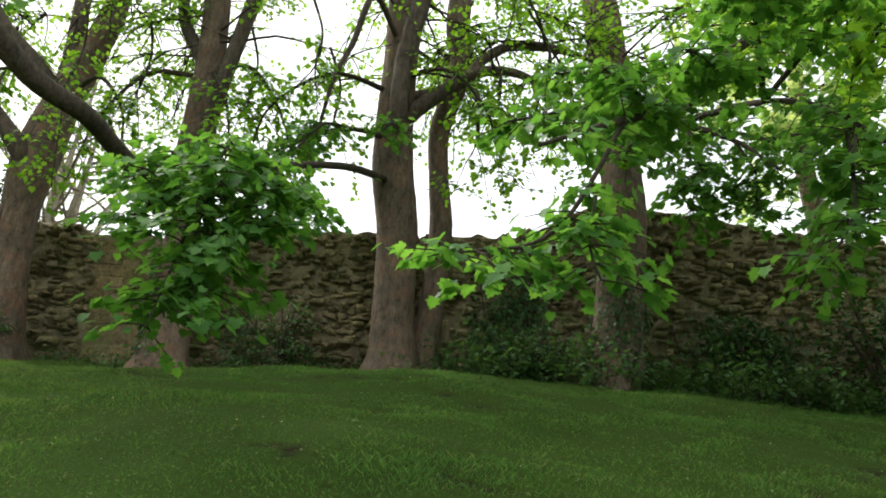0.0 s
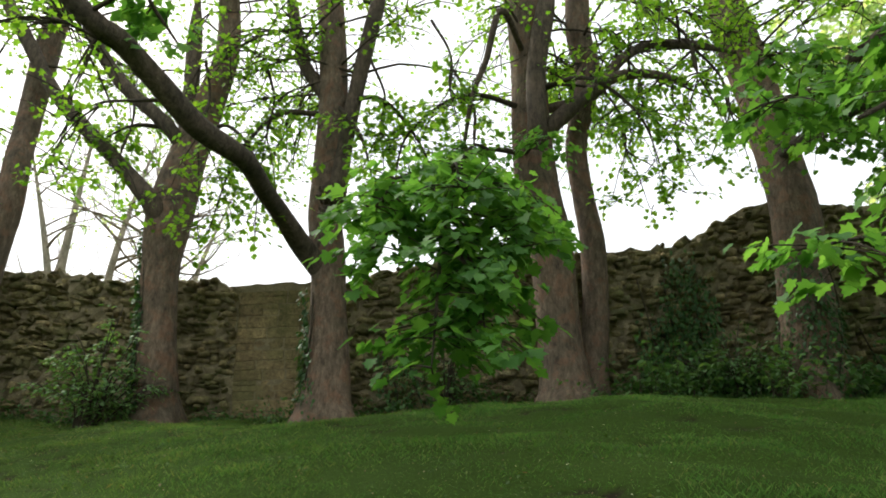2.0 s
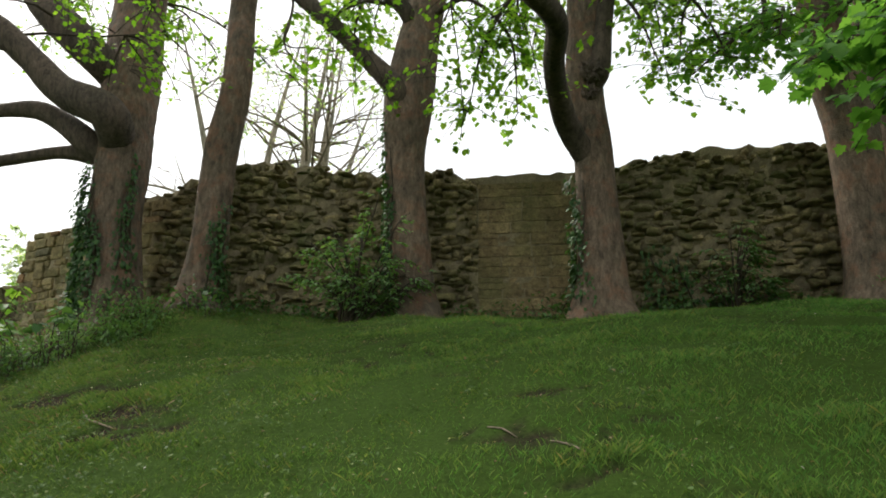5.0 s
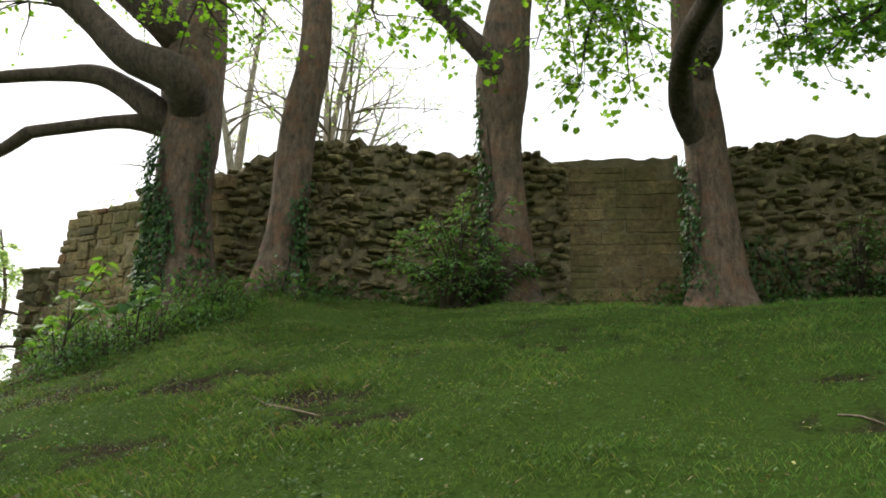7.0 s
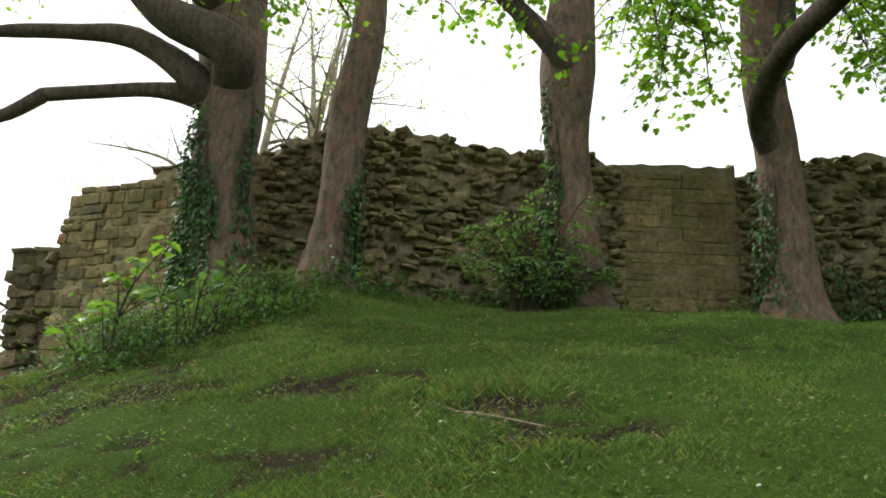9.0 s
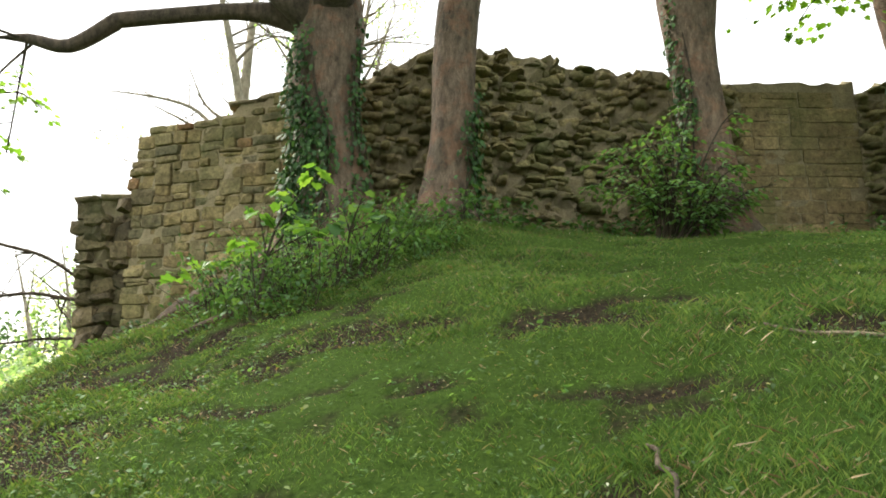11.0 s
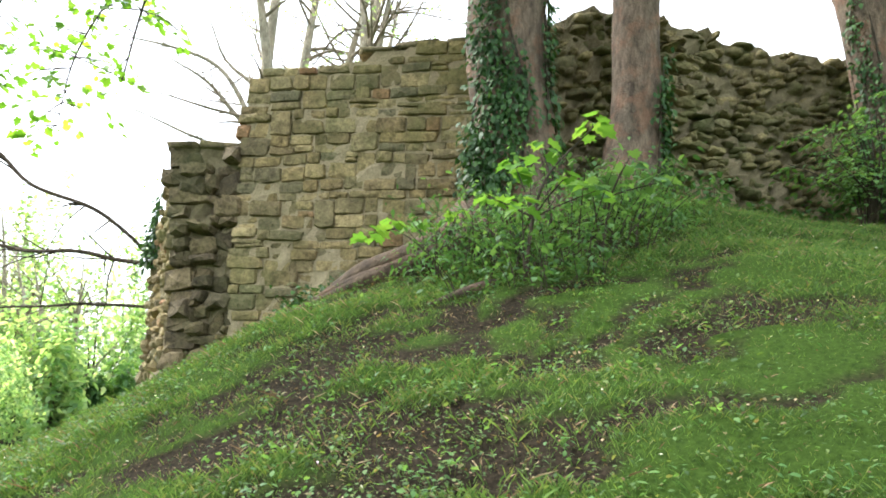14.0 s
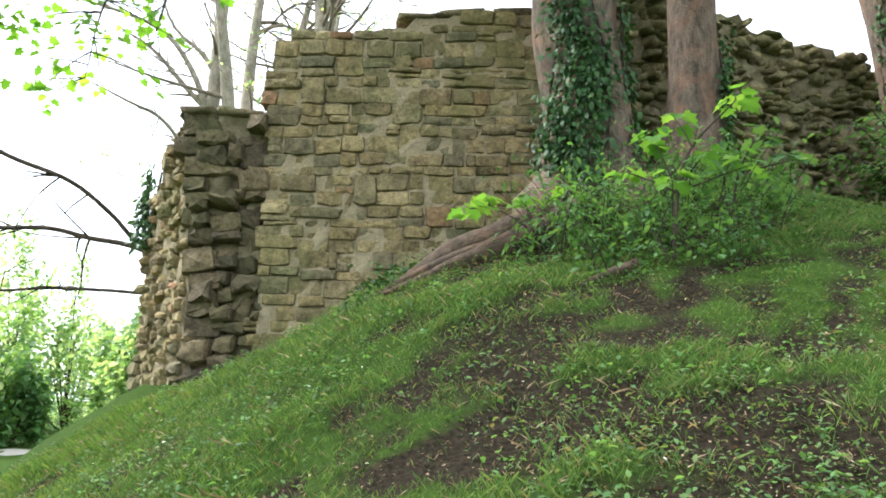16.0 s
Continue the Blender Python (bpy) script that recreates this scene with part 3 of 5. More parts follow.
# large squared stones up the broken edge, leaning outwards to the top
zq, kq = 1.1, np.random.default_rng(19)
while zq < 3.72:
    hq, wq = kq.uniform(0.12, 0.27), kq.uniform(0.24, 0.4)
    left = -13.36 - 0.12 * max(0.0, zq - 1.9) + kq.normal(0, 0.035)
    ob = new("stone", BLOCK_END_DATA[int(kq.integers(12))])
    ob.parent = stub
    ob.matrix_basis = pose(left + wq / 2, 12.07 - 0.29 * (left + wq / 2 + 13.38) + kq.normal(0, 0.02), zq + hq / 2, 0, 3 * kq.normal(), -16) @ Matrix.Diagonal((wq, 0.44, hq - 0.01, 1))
    zq += hq
# light on this face is put into its paler stone and mortar
build_wall("wall_return", (-13.86, 13.3), (0.49, -1.34), 1.42, 0.6, [(0, 3.15), (0.43, 3.75), (0.9, 3.9), (1.42, 3.86)], 0.05,
           "end face of small rough stones, lightened as if sunlit", "pale", 0.9, 13, M_MORTAR)
build_wall("wall_rubble", (-10.15, 11.0), (4.4, 0.38), 4.6, 0.8,
           [(0, 4.95), (0.45, 5.33), (0.85, 5.47), (1.65, 5.48), (2.15, 5.43), (2.55, 5.3), (3.25, 5.33), (3.75, 5.28), (4.15, 5.34), (4.41, 5.2), (4.6, 5.16)], 0.03,
           "weathered rubble wall with jutting dark stones and moss", "rubble", 1.9, 14)
build_wall("wall_infill", (-5.75, 11.42), (1, 0), 1.62, 0.75, [(0, 5.24), (1.62, 5.24)], 0.015,
           "smooth blocked section of squared sandstone in the rubble wall", "slab", 0.8, 15)
build_wall("wall_rubble_long", (-4.13, 11.38), (1, 0), 13.0, 0.8,
           [(0, 5.12), (0.5, 5.23), (0.9, 5.36), (1.7, 5.53), (2.4, 5.45), (3.1, 5.52), (4.2, 5.5), (5.1, 5.6), (5.6, 5.75), (5.9, 6.06), (6.7, 6.17), (7.7, 6.07), (10, 5.8), (13, 5.7)], 0.035,
           "long dark rubble wall with jutting stones behind the trees", "rubble", 2.0, 16)


# flat coping slabs along the coursed wall and its broken end
def coping(x, y, z, w, d, h, turn, seed):
    v, f = stone_mesh(seed, 0.13, 0.06)
    slab = array_object("coping_slab", v * (w, d, h * 1.15), f, M_END)
    slab.matrix_basis = pose(x, y, z, 0, 2 * math.sin(seed), turn)
    return tagged(slab, "flat weathered coping slab on the ruined wall", "coping stone", "coping slabs")


for q, (s_, z, w) in enumerate([(1.42, 4.86, 0.42), (1.86, 4.9, 0.5), (2.38, 4.92, 0.46)]):
    coping(-12.86 + 0.96 * s_ + 0.1, 11.71 - 0.28 * s_ + 0.22, z + 0.02, w, 0.62, 0.07, -16, 700 + q)
for q, (s_, w) in enumerate([(-0.05, 0.36), (0.34, 0.42)]):
    coping(-13.42 + 0.96 * s_ + 0.1, 11.88 - 0.28 * s_ + 0.24, 3.87, w, 0.6, 0.075, -16, 710 + q)


# ---- trees ----
def crown_sprays(starts, seed, n_twigs, length, droop, leaf, size, per_twig, spread=0.2):
    """Twigs grown from starting points (x, y, z, dx, dy, dz) and the leaves along them."""
    k = np.random.default_rng(seed)
    tubes, pos, head = [], [], []
    for x, y, z, dx, dy, dz in starts:
        for _ in range(n_twigs):
            d = np.array((dx, dy, dz)) + k.normal(0, 0.55, 3)
            d /= np.linalg.norm(d)
            L = k.uniform(*length)
            p, line = np.array((x, y, z)), []
            seg = 5
            for q in range(seg + 1):
                line.append((*p, 0.016 * (1 - 0.8 * q / seg)))
                d = d + np.array((0, 0, -droop)) + k.normal(0, 0.13, 3)
                d /= np.linalg.norm(d)
                p = p + d * L / seg
            tubes.append(tube_arrays(line, 3, 0.45))
            line = np.array(line)
            f = np.clip(k.uniform(0.6, seg, 6)[k.integers(0, 6, per_twig)] + k.normal(0, 0.1, per_twig), 0.3, seg)
            i0 = np.minimum(f.astype(int), seg - 1)
            base = line[i0, :3] + (line[i0 + 1, :3] - line[i0, :3]) * (f - i0)[:, None]
            pos.append(base + k.normal(0, spread, (per_twig, 3)) * (0.5, 0.5, 0.35))
            head.append(k.uniform(0, 6.28, per_twig))
    pos, head = np.vstack(pos), np.concatenate(head)
    n = len(pos)
    leaves = scatter(leaf, pos, head, k.normal(0.35, 0.35, n), k.normal(0, 0.35, n), k.uniform(*size, n))
    return joined(tubes), leaves


def points_on(pts, lo, hi, count, k, up=0.15):
    line = smooth_line(pts, 0.2)
    idx = k.integers(int(lo * (len(line) - 1)), max(int(hi * (len(line) - 1)), 1), count)
    out = []
    for q in idx:
        a_ = k.uniform(0, 6.28)
        out.append((*line[q, :3], math.cos(a_), math.sin(a_), up))
    return out


def tree(name, label, trunk, limbs, seed, bark=None, crown=True, leaf=None, leaf_mat=None, n_start=22, leaf_size=(0.05, 0.095), per_twig=18, top=13.5, low=5.7, hang=60):
    k = np.random.default_rng(seed)
    base = trunk[0]
    root = tagged(new(name), label, "tree")
    root.location = (base[0], base[1], float(ground_z(base[0], base[1])))
    root_inv = Matrix.Translation(root.location).inverted()
    last = trunk[-1]
    high = [(last[0] + 0.2 * k.normal(), last[1] + 0.2 * k.normal(), 0.5 * (last[2] + top), last[3] * 0.75), (last[0] + 0.5 * k.normal(), last[1] + 0.5 * k.normal(), top, last[3] * 0.3)]
    gz = float(ground_z(base[0], base[1]))
    foot = [(base[0], base[1], gz - 0.6, trunk[1][3] * 1.15), (base[0], base[1], gz + 0.05, trunk[1][3] * 1.12)]
    body = foot + [p for p in trunk if p[2] > gz + 0.4] + high
    parts = [array_object("trunk", *tube_arrays(body, 24, 0.09, 0.055, seed, 0.6), bark or M_BARK, root, smooth=True)]
    starts = points_on(body, 0.5, 1.0, n_start, k)
    axis_line = smooth_line(body, 0.15)
    for q, l in enumerate(limbs):
        joint = axis_line[np.argmin(np.linalg.norm(axis_line[:, :3] - np.array(l[0][:3]) + (0, 0, 0.18), axis=1))]
        l = [(*(0.8 * joint[:3] + 0.2 * np.array(l[0][:3]) - (0, 0, 0.1)), l[0][3] * 0.9)] + list(l)
        e0, e1 = np.array(l[-2]), np.array(l[-1])
        l.append((*(e1[:3] + (e1[:3] - e0[:3]) * 0.8 - (0, 0, 0.05)), e1[3] * 0.25))
        parts.append(array_object("limb", *tube_arrays(l, 12, 0.1, 0.05, seed + q + 1), M_BARK_D, root, "dark damp bark", smooth=True))
        if l[-1][2] > 6.5:
            starts += points_on(l, 0.5, 1.0, max(4, n_start // 4), k, 0.05)
    if crown:
        # boughs that carry the sprays
        boughs, tips = [], []
        for x, y, z, dx, dy, dz in starts:
            L = k.uniform(1.0, 2.8)
            p = [(x, y, z, 0.024)]
            d = np.array((dx, dy, dz + 0.25))
            for s_ in range(4):
                d = d + np.array((0, 0, -0.16)) + k.normal(0, 0.14, 3)
                x, y, z = np.array((x, y, z)) + d / np.linalg.norm(d) * L / 4
                p.append((x, y, z, 0.024 - 0.0045 * (s_ + 1)))
                if s_ > 0:
                    tips.append((x, y, z, *(d / np.linalg.norm(d))))
            if z > low:
                boughs.append(tube_arrays(p, 5, 0.25))
        tips = [t_ for t_ in tips if t_[2] > low + 0.1]
        twigs, leaves = crown_sprays(tips, seed + 50, 2, (0.5, 1.2), 0.2, leaf or lobed_leaf(), leaf_size, per_twig)
        if hang:
            pick = [t_ for t_ in tips if t_[2] < 9.5]
            pick = [pick[q] for q in k.integers(0, len(pick), hang)] if pick else []
            if pick:
                tw2, lv2 = crown_sprays(pick, seed + 80, 1, (0.5, 1.5), 0.14, leaf or lobed_leaf(), leaf_size, 20, 0.2)
                twigs, leaves = joined([twigs, tw2]), joined([leaves, lv2])
        parts.append(tagged(array_object("spray", *joined(boughs + [twigs]), M_TWIG, root), kind="stuff"))
        parts.append(array_object("crown", *leaves, leaf_mat or M_LEAF, root, "fresh light green spring leaves"))
    for o in parts:
        o.matrix_parent_inverse = root_inv
    return root


tree("broad_tree", "broad leaning sycamore, thick trunk with ivy and low limbs",
     [(-10.2, 10.16, 3.13, 0.4), (-10.24, 10.16, 3.66, 0.36), (-10.35, 10.16, 4.42, 0.355), (-10.32, 10.16, 5.22, 0.37), (-10.42, 10.25, 5.9, 0.4), (-10.6, 10.55, 7.0, 0.41), (-10.78, 10.8, 8.2, 0.38)],
     [[(-10.77, 10.1, 5.33, 0.132), (-11.27, 10.1, 5.39, 0.09), (-11.9, 10.1, 5.34, 0.085), (-12.46, 10.1, 5.28, 0.087), (-12.53, 10.1, 5.25, 0.089), (-12.97, 10.1, 4.98, 0.075), (-13.39, 10.1, 5.06, 0.056)],
      [(-10.71, 9.9, 5.45, 0.181), (-11.1, 9.9, 5.74, 0.149), (-11.56, 9.9, 5.96, 0.131), (-12.2, 9.9, 5.99, 0.095), (-12.92, 9.9, 5.97, 0.082)],
      [(-10.25, 9.6, 5.7, 0.246), (-10.97, 9.6, 6.07, 0.215), (-11.47, 9.6, 6.53, 0.188), (-12.1, 9.6, 7.1, 0.179)],
      [(-10.84, 10.0, 6.79, 0.247), (-11.68, 10.0, 7.58, 0.24)]], 31, n_start=11, per_twig=14, hang=44)
tree("tree", "slender bare-stemmed sycamore with smooth brown bark",
     [(-9.11, 10.35, 3.33, 0.31), (-9.03, 10.35, 4.09, 0.235), (-9.02, 10.35, 4.81, 0.225), (-8.97, 10.35, 5.54, 0.225), (-8.87, 10.35, 6.21, 0.205), (-8.85, 10.35, 6.91, 0.195), (-8.95, 10.55, 7.8, 0.19), (-8.95, 10.7, 9.5, 0.21)],
     [], 38, n_start=8, per_twig=14, hang=34)
tree("tree", "forked sycamore with reddish-brown bark before the wall",
     [(-6.26, 10.45, 3.02, 0.36), (-6.29, 10.45, 3.61, 0.262), (-6.37, 10.45, 4.39, 0.248), (-6.43, 10.45, 5.21, 0.26), (-6.42, 10.5, 6.06, 0.33), (-6.32, 10.7, 7.2, 0.28), (-6.15, 10.9, 8.3, 0.24), (-6.0, 11.0, 9.4, 0.2)],
     [[(-6.55, 10.2, 6.12, 0.148), (-7.02, 10.2, 6.66, 0.117), (-7.5, 10.2, 7.17, 0.112), (-8.01, 10.2, 7.69, 0.116), (-8.47, 10.2, 8.26, 0.111), (-8.92, 10.2, 9.0, 0.116), (-9.4, 10.2, 9.78, 0.11)],
      [(-6.57, 10.4, 7.51, 0.111), (-7.34, 10.4, 8.25, 0.107), (-7.82, 10.4, 8.91, 0.102), (-8.17, 10.4, 9.54, 0.095)],
      [(-6.4, 10.7, 7.0, 0.14), (-6.48, 10.85, 8.2, 0.125), (-6.6, 11.0, 9.6, 0.12)]], 45, hang=50, n_start=13, per_twig=15)
knotted = tree("tree", "sycamore with a long crooked limb and ivy at its foot",
     [(-3.96, 10.44, 3.05, 0.446), (-3.94, 10.44, 3.7, 0.278), (-3.96, 10.44, 4.39, 0.245), (-4.0, 10.44, 5.2, 0.235), (-4.08, 10.44, 5.89, 0.241), (-4.06, 10.44, 6.6, 0.231), (-4.04, 10.44, 7.54, 0.224), (-4.06, 10.44, 8.54, 0.216), (-4.14, 10.44, 9.61, 0.209)],
     [[(-4.15, 10.3, 5.15, 0.15), (-4.32, 10.0, 5.38, 0.145), (-4.41, 9.4, 5.53, 0.124), (-4.43, 8.8, 5.56, 0.118), (-4.38, 7.95, 5.53, 0.115), (-4.6, 7.45, 5.57, 0.123), (-4.71, 7.18, 5.62, 0.126), (-4.92, 6.7, 5.84, 0.118), (-5.1, 6.3, 6.01, 0.11), (-5.26, 6.0, 6.07, 0.103), (-5.86, 5.2, 6.77, 0.08)],
      [(-3.9, 10.3, 6.16, 0.144), (-3.79, 10.3, 6.97, 0.116), (-3.68, 10.3, 7.72, 0.12), (-3.52, 10.3, 8.6, 0.124), (-3.35, 10.3, 9.43, 0.12)],
      [(-4.17, 10.4, 7.91, 0.105), (-4.49, 10.4, 8.44, 0.099), (-4.65, 10.4, 9.08, 0.093), (-4.76, 10.4, 9.63, 0.086)]], 52, hang=56)
tree("tree", "large grey-brown sycamore with arching side limbs",
     [(-0.82, 10.56, 3.17, 0.379), (-0.86, 10.56, 4.16, 0.286), (-0.9, 10.56, 5.31, 0.296), (-1.03, 10.56, 6.18, 0.305), (-1.08, 10.56, 7.11, 0.282), (-1.06, 10.56, 8.08, 0.267), (-1.07, 10.56, 9.32, 0.293)],
     [[(-1.0, 10.2, 7.0, 0.141), (-0.97, 10.2, 7.94, 0.147), (-0.77, 10.2, 9.03, 0.146)],
      [(-0.79, 10.4, 7.14, 0.127), (-0.32, 10.4, 7.55, 0.112), (0.16, 10.4, 7.89, 0.088), (0.66, 10.4, 7.93, 0.071), (1.02, 10.4, 7.81, 0.053)],
      [(-0.14, 10.45, 7.66, 0.078), (0.26, 10.45, 8.18, 0.08), (0.7, 10.45, 8.45, 0.073), (1.21, 10.45, 8.45, 0.069), (1.65, 10.45, 8.35, 0.055)],
      [(-1.44, 9.6, 8.61, 0.051), (-1.69, 9.6, 7.77, 0.045), (-1.89, 9.6, 7.23, 0.036), (-2.01, 9.6, 6.54, 0.023)]], 59, hang=56)
tree("tree", "thin dark sycamore stem growing beside a thicker one",
     [(-0.46, 11.0, 3.23, 0.198), (-0.33, 11.0, 4.26, 0.186), (-0.27, 11.0, 5.45, 0.184), (-0.35, 11.0, 6.26, 0.163), (-0.39, 11.0, 7.12, 0.168), (-0.12, 11.0, 8.31, 0.195), (-0.2, 11.0, 9.27, 0.204)],
     [], 66)
tree("tree", "ivy-footed sycamore with low leafy boughs by the wall",
     [(2.22, 10.45, 3.49, 0.4), (2.39, 10.45, 5.38, 0.319), (2.42, 10.65, 6.4, 0.3), (2.4, 10.85, 7.4, 0.3), (2.35, 11.1, 8.5, 0.31), (2.31, 11.27, 9.35, 0.31)],
     [[(2.5, 10.7, 6.9, 0.13), (3.3, 9.8, 7.6, 0.1), (4.2, 8.8, 8.0, 0.07), (5.0, 7.6, 8.2, 0.04)]], 73, n_start=24, per_twig=14)



# ---- low leafy boughs ----
MAPLE = maple_leaf()


def leafy_bough(name, label, lines, seed, n_side, per_side, size=(0.10, 0.19), reach=(0.25, 0.75), mat=None):
    """A drooping bough: its main lines, side twigs and large lobed leaves in layers."""
    k = np.random.default_rng(seed)
    root = tagged(new(name), label, "bough")
    tubes, pos, head, tilt = [], [], [], []
    for line, share in lines:
        tubes.append(tube_arrays(line, 7, 0.12))
        p = smooth_line(line, 0.1)
        for _ in range(int(n_side * share)):
            q = k.integers(int(len(p) * 0.35), len(p))
            a_ = k.uniform(0, 6.28)
            d = np.array((math.cos(a_), math.sin(a_), k.uniform(-0.3, 0.25)))
            L, at, tw = k.uniform(*reach), p[q, :3].copy(), []
            for step in range(5):
                tw.append((*at, 0.007 - 0.001 * step))
                d = d + np.array((0, 0, -0.12)) + k.normal(0, 0.08, 3)
                d /= np.linalg.norm(d)
                at = at + d * L / 4
            tubes.append(tube_arrays(tw, 4, 0.2))
            tw = np.array(tw)[:, :3]
            f = np.concatenate([k.uniform(0.8, 4, per_side - 2), [4, 4]])
            i0 = np.minimum(f.astype(int), 3)
            pos.append(tw[i0] + (tw[i0 + 1] - tw[i0]) * (f - i0)[:, None] + k.normal(0, 0.045, (per_side, 3)))
            away = math.atan2(d[1], d[0]) - math.pi / 2
            head.append(away + k.normal(0, 0.7, per_side))
            tilt.append(k.normal(0.58, 0.24, per_side))
    pos, head, tilt = np.vstack(pos), np.concatenate(head), np.concatenate(tilt)
    n = len(pos)
    array_object("branch", *joined(tubes), M_TWIG, root)
    array_object("foliage", *scatter(MAPLE, pos, head, tilt, k.normal(0, 0.3, n), k.uniform(*size, n)), mat or M_LEAF_N, root)
    return root


leafy_bough("leafy_bough", "drooping sycamore bough with broad fresh green leaves",
            [([(-1.1, 10.4, 6.0, 0.06), (-1.5, 9.0, 5.55, 0.05), (-1.95, 7.4, 4.8, 0.04), (-2.05, 6.3, 4.25, 0.03), (-1.98, 5.5, 3.6, 0.016)], 0.3),
             ([(-2.0, 6.3, 4.25, 0.02), (-2.4, 6.1, 4.2, 0.014), (-2.72, 5.9, 3.85, 0.006)], 0.7),
             ([(-2.0, 6.2, 4.2, 0.02), (-2.3, 5.75, 4.15, 0.014), (-2.45, 5.4, 3.75, 0.006)], 0.9),
             ([(-2.0, 6.2, 4.25, 0.02), (-1.9, 5.65, 4.2, 0.014), (-1.85, 5.25, 3.75, 0.006)], 0.9),
             ([(-2.0, 6.3, 4.25, 0.02), (-1.6, 5.9, 4.15, 0.014), (-1.4, 5.5, 3.75, 0.006)], 0.9),
             ([(-2.0, 6.3, 4.2, 0.02), (-1.55, 6.3, 4.1, 0.014), (-1.25, 6.1, 3.75, 0.006)], 0.7),
             ([(-2.0, 5.9, 3.95, 0.016), (-2.3, 5.6, 3.7, 0.012), (-2.5, 5.4, 3.4, 0.005)], 0.8),
             ([(-2.0, 5.9, 3.95, 0.016), (-1.95, 5.5, 3.65, 0.012), (-1.9, 5.25, 3.35, 0.005)], 0.9),
             ([(-2.0, 5.9, 3.95, 0.016), (-1.65, 5.6, 3.7, 0.012), (-1.45, 5.4, 3.4, 0.005)], 0.9),
             ([(-1.98, 5.5, 3.6, 0.016), (-1.8, 5.3, 3.3, 0.012), (-1.65, 5.2, 3.0, 0.005)], 0.8),
             ([(-1.98, 5.4, 3.6, 0.016), (-2.0, 5.15, 3.0, 0.012), (-2.02, 4.95, 2.5, 0.005)], 0.9),
             ([(-1.98, 5.4, 3.6, 0.016), (-1.75, 5.2, 3.05, 0.012), (-1.7, 5.05, 2.7, 0.005)], 0.9)], 301, 26, 10, (0.06, 0.12), (0.16, 0.5))
leafy_bough("leafy_bough", "wide low sycamore bough with layered broad green leaves",
            [([(2.4, 10.7, 6.6, 0.1), (2.3, 8.2, 5.9, 0.08), (1.9, 6.2, 5.0, 0.05), (1.2, 5.1, 4.3, 0.03), (0.5, 4.6, 3.8, 0.014)], 0.55),
             ([(2.0, 6.6, 5.1, 0.03), (1.2, 6.0, 4.9, 0.02), (0.35, 5.6, 4.5, 0.01)], 1.0),
             ([(1.2, 5.1, 4.3, 0.02), (0.6, 4.45, 3.15, 0.014), (0.0, 4.25, 2.9, 0.008)], 0.6),
             ([(0.9, 4.7, 3.5, 0.012), (0.8, 4.4, 3.05, 0.009), (0.85, 4.3, 2.8, 0.005)], 0.4),
             ([(2.3, 8.2, 5.9, 0.05), (2.9, 6.6, 5.4, 0.03), (3.0, 5.4, 4.6, 0.02), (2.7, 4.8, 3.9, 0.01)], 1.1),
             ([(2.0, 6.6, 5.1, 0.03), (2.1, 5.6, 5.1, 0.02), (1.6, 4.9, 4.8, 0.01)], 1.1),
             ([(1.9, 6.2, 5.0, 0.03), (1.5, 5.4, 4.6, 0.02), (1.0, 4.9, 4.6, 0.01)], 0.9),
             ([(2.9, 6.6, 5.4, 0.03), (2.3, 5.3, 5.6, 0.02), (1.9, 4.6, 5.3, 0.01)], 1.1),
             ([(2.9, 6.6, 5.4, 0.03), (3.1, 5.4, 5.7, 0.02), (2.7, 4.7, 5.5, 0.01)], 1.0),
             ([(2.3, 8.2, 5.9, 0.04), (1.5, 7.2, 5.9, 0.025), (0.8, 6.6, 5.6, 0.01)], 0.8),
             ([(3.0, 5.4, 4.6, 0.02), (2.6, 4.7, 3.5, 0.012), (2.2, 4.4, 3.0, 0.006)], 0.8),
             ([(3.0, 5.4, 4.6, 0.02), (3.4, 4.8, 3.7, 0.012), (3.2, 4.5, 3.1, 0.006)], 0.7)], 302, 40, 9, (0.065, 0.12), (0.2, 0.55))
leafy_bough("leafy_bough", "shaded sycamore bough spreading before the wall's top",
            [([(2.4, 10.7, 7.0, 0.08), (2.9, 9.4, 6.6, 0.05), (3.3, 8.4, 5.9, 0.03), (3.5, 7.7, 5.2, 0.01)], 1.0),
             ([(2.9, 9.4, 6.6, 0.04), (3.9, 8.9, 6.2, 0.025), (4.7, 8.4, 5.4, 0.01)], 1.0),
             ([(2.7, 9.8, 6.7, 0.04), (2.2, 8.8, 6.2, 0.025), (1.9, 8.1, 5.5, 0.01)], 1.0),
             ([(2.9, 9.4, 6.6, 0.04), (2.9, 8.5, 5.9, 0.025), (2.6, 7.8, 5.0, 0.01)], 1.0),
             ([(3.9, 8.9, 6.2, 0.025), (4.3, 7.8, 5.8, 0.015), (4.2, 7.2, 5.0, 0.006)], 1.0),
             ([(3.3, 8.4, 5.9, 0.02), (3.4, 8.1, 5.3, 0.012), (3.2, 7.8, 4.7, 0.005)], 0.9),
             ([(2.9, 8.5, 5.9, 0.02), (2.7, 8.1, 5.2, 0.012), (2.5, 7.8, 4.6, 0.005)], 0.9),
             ([(4.7, 8.4, 5.4, 0.015), (4.6, 8.0, 5.0, 0.01), (4.3, 7.8, 4.6, 0.005)], 0.9)], 306, 30, 10, (0.065, 0.12), (0.25, 0.7))
leafy_bough("leafy_bough", "leafy sycamore spray hanging over the slope",
            [([(-5.8, 5.3, 6.7, 0.05), (-5.2, 6.2, 6.9, 0.03), (-4.9, 6.6, 6.5, 0.02), (-4.7, 6.8, 6.2, 0.01)], 1.0)], 303, 16, 8, (0.10, 0.16))
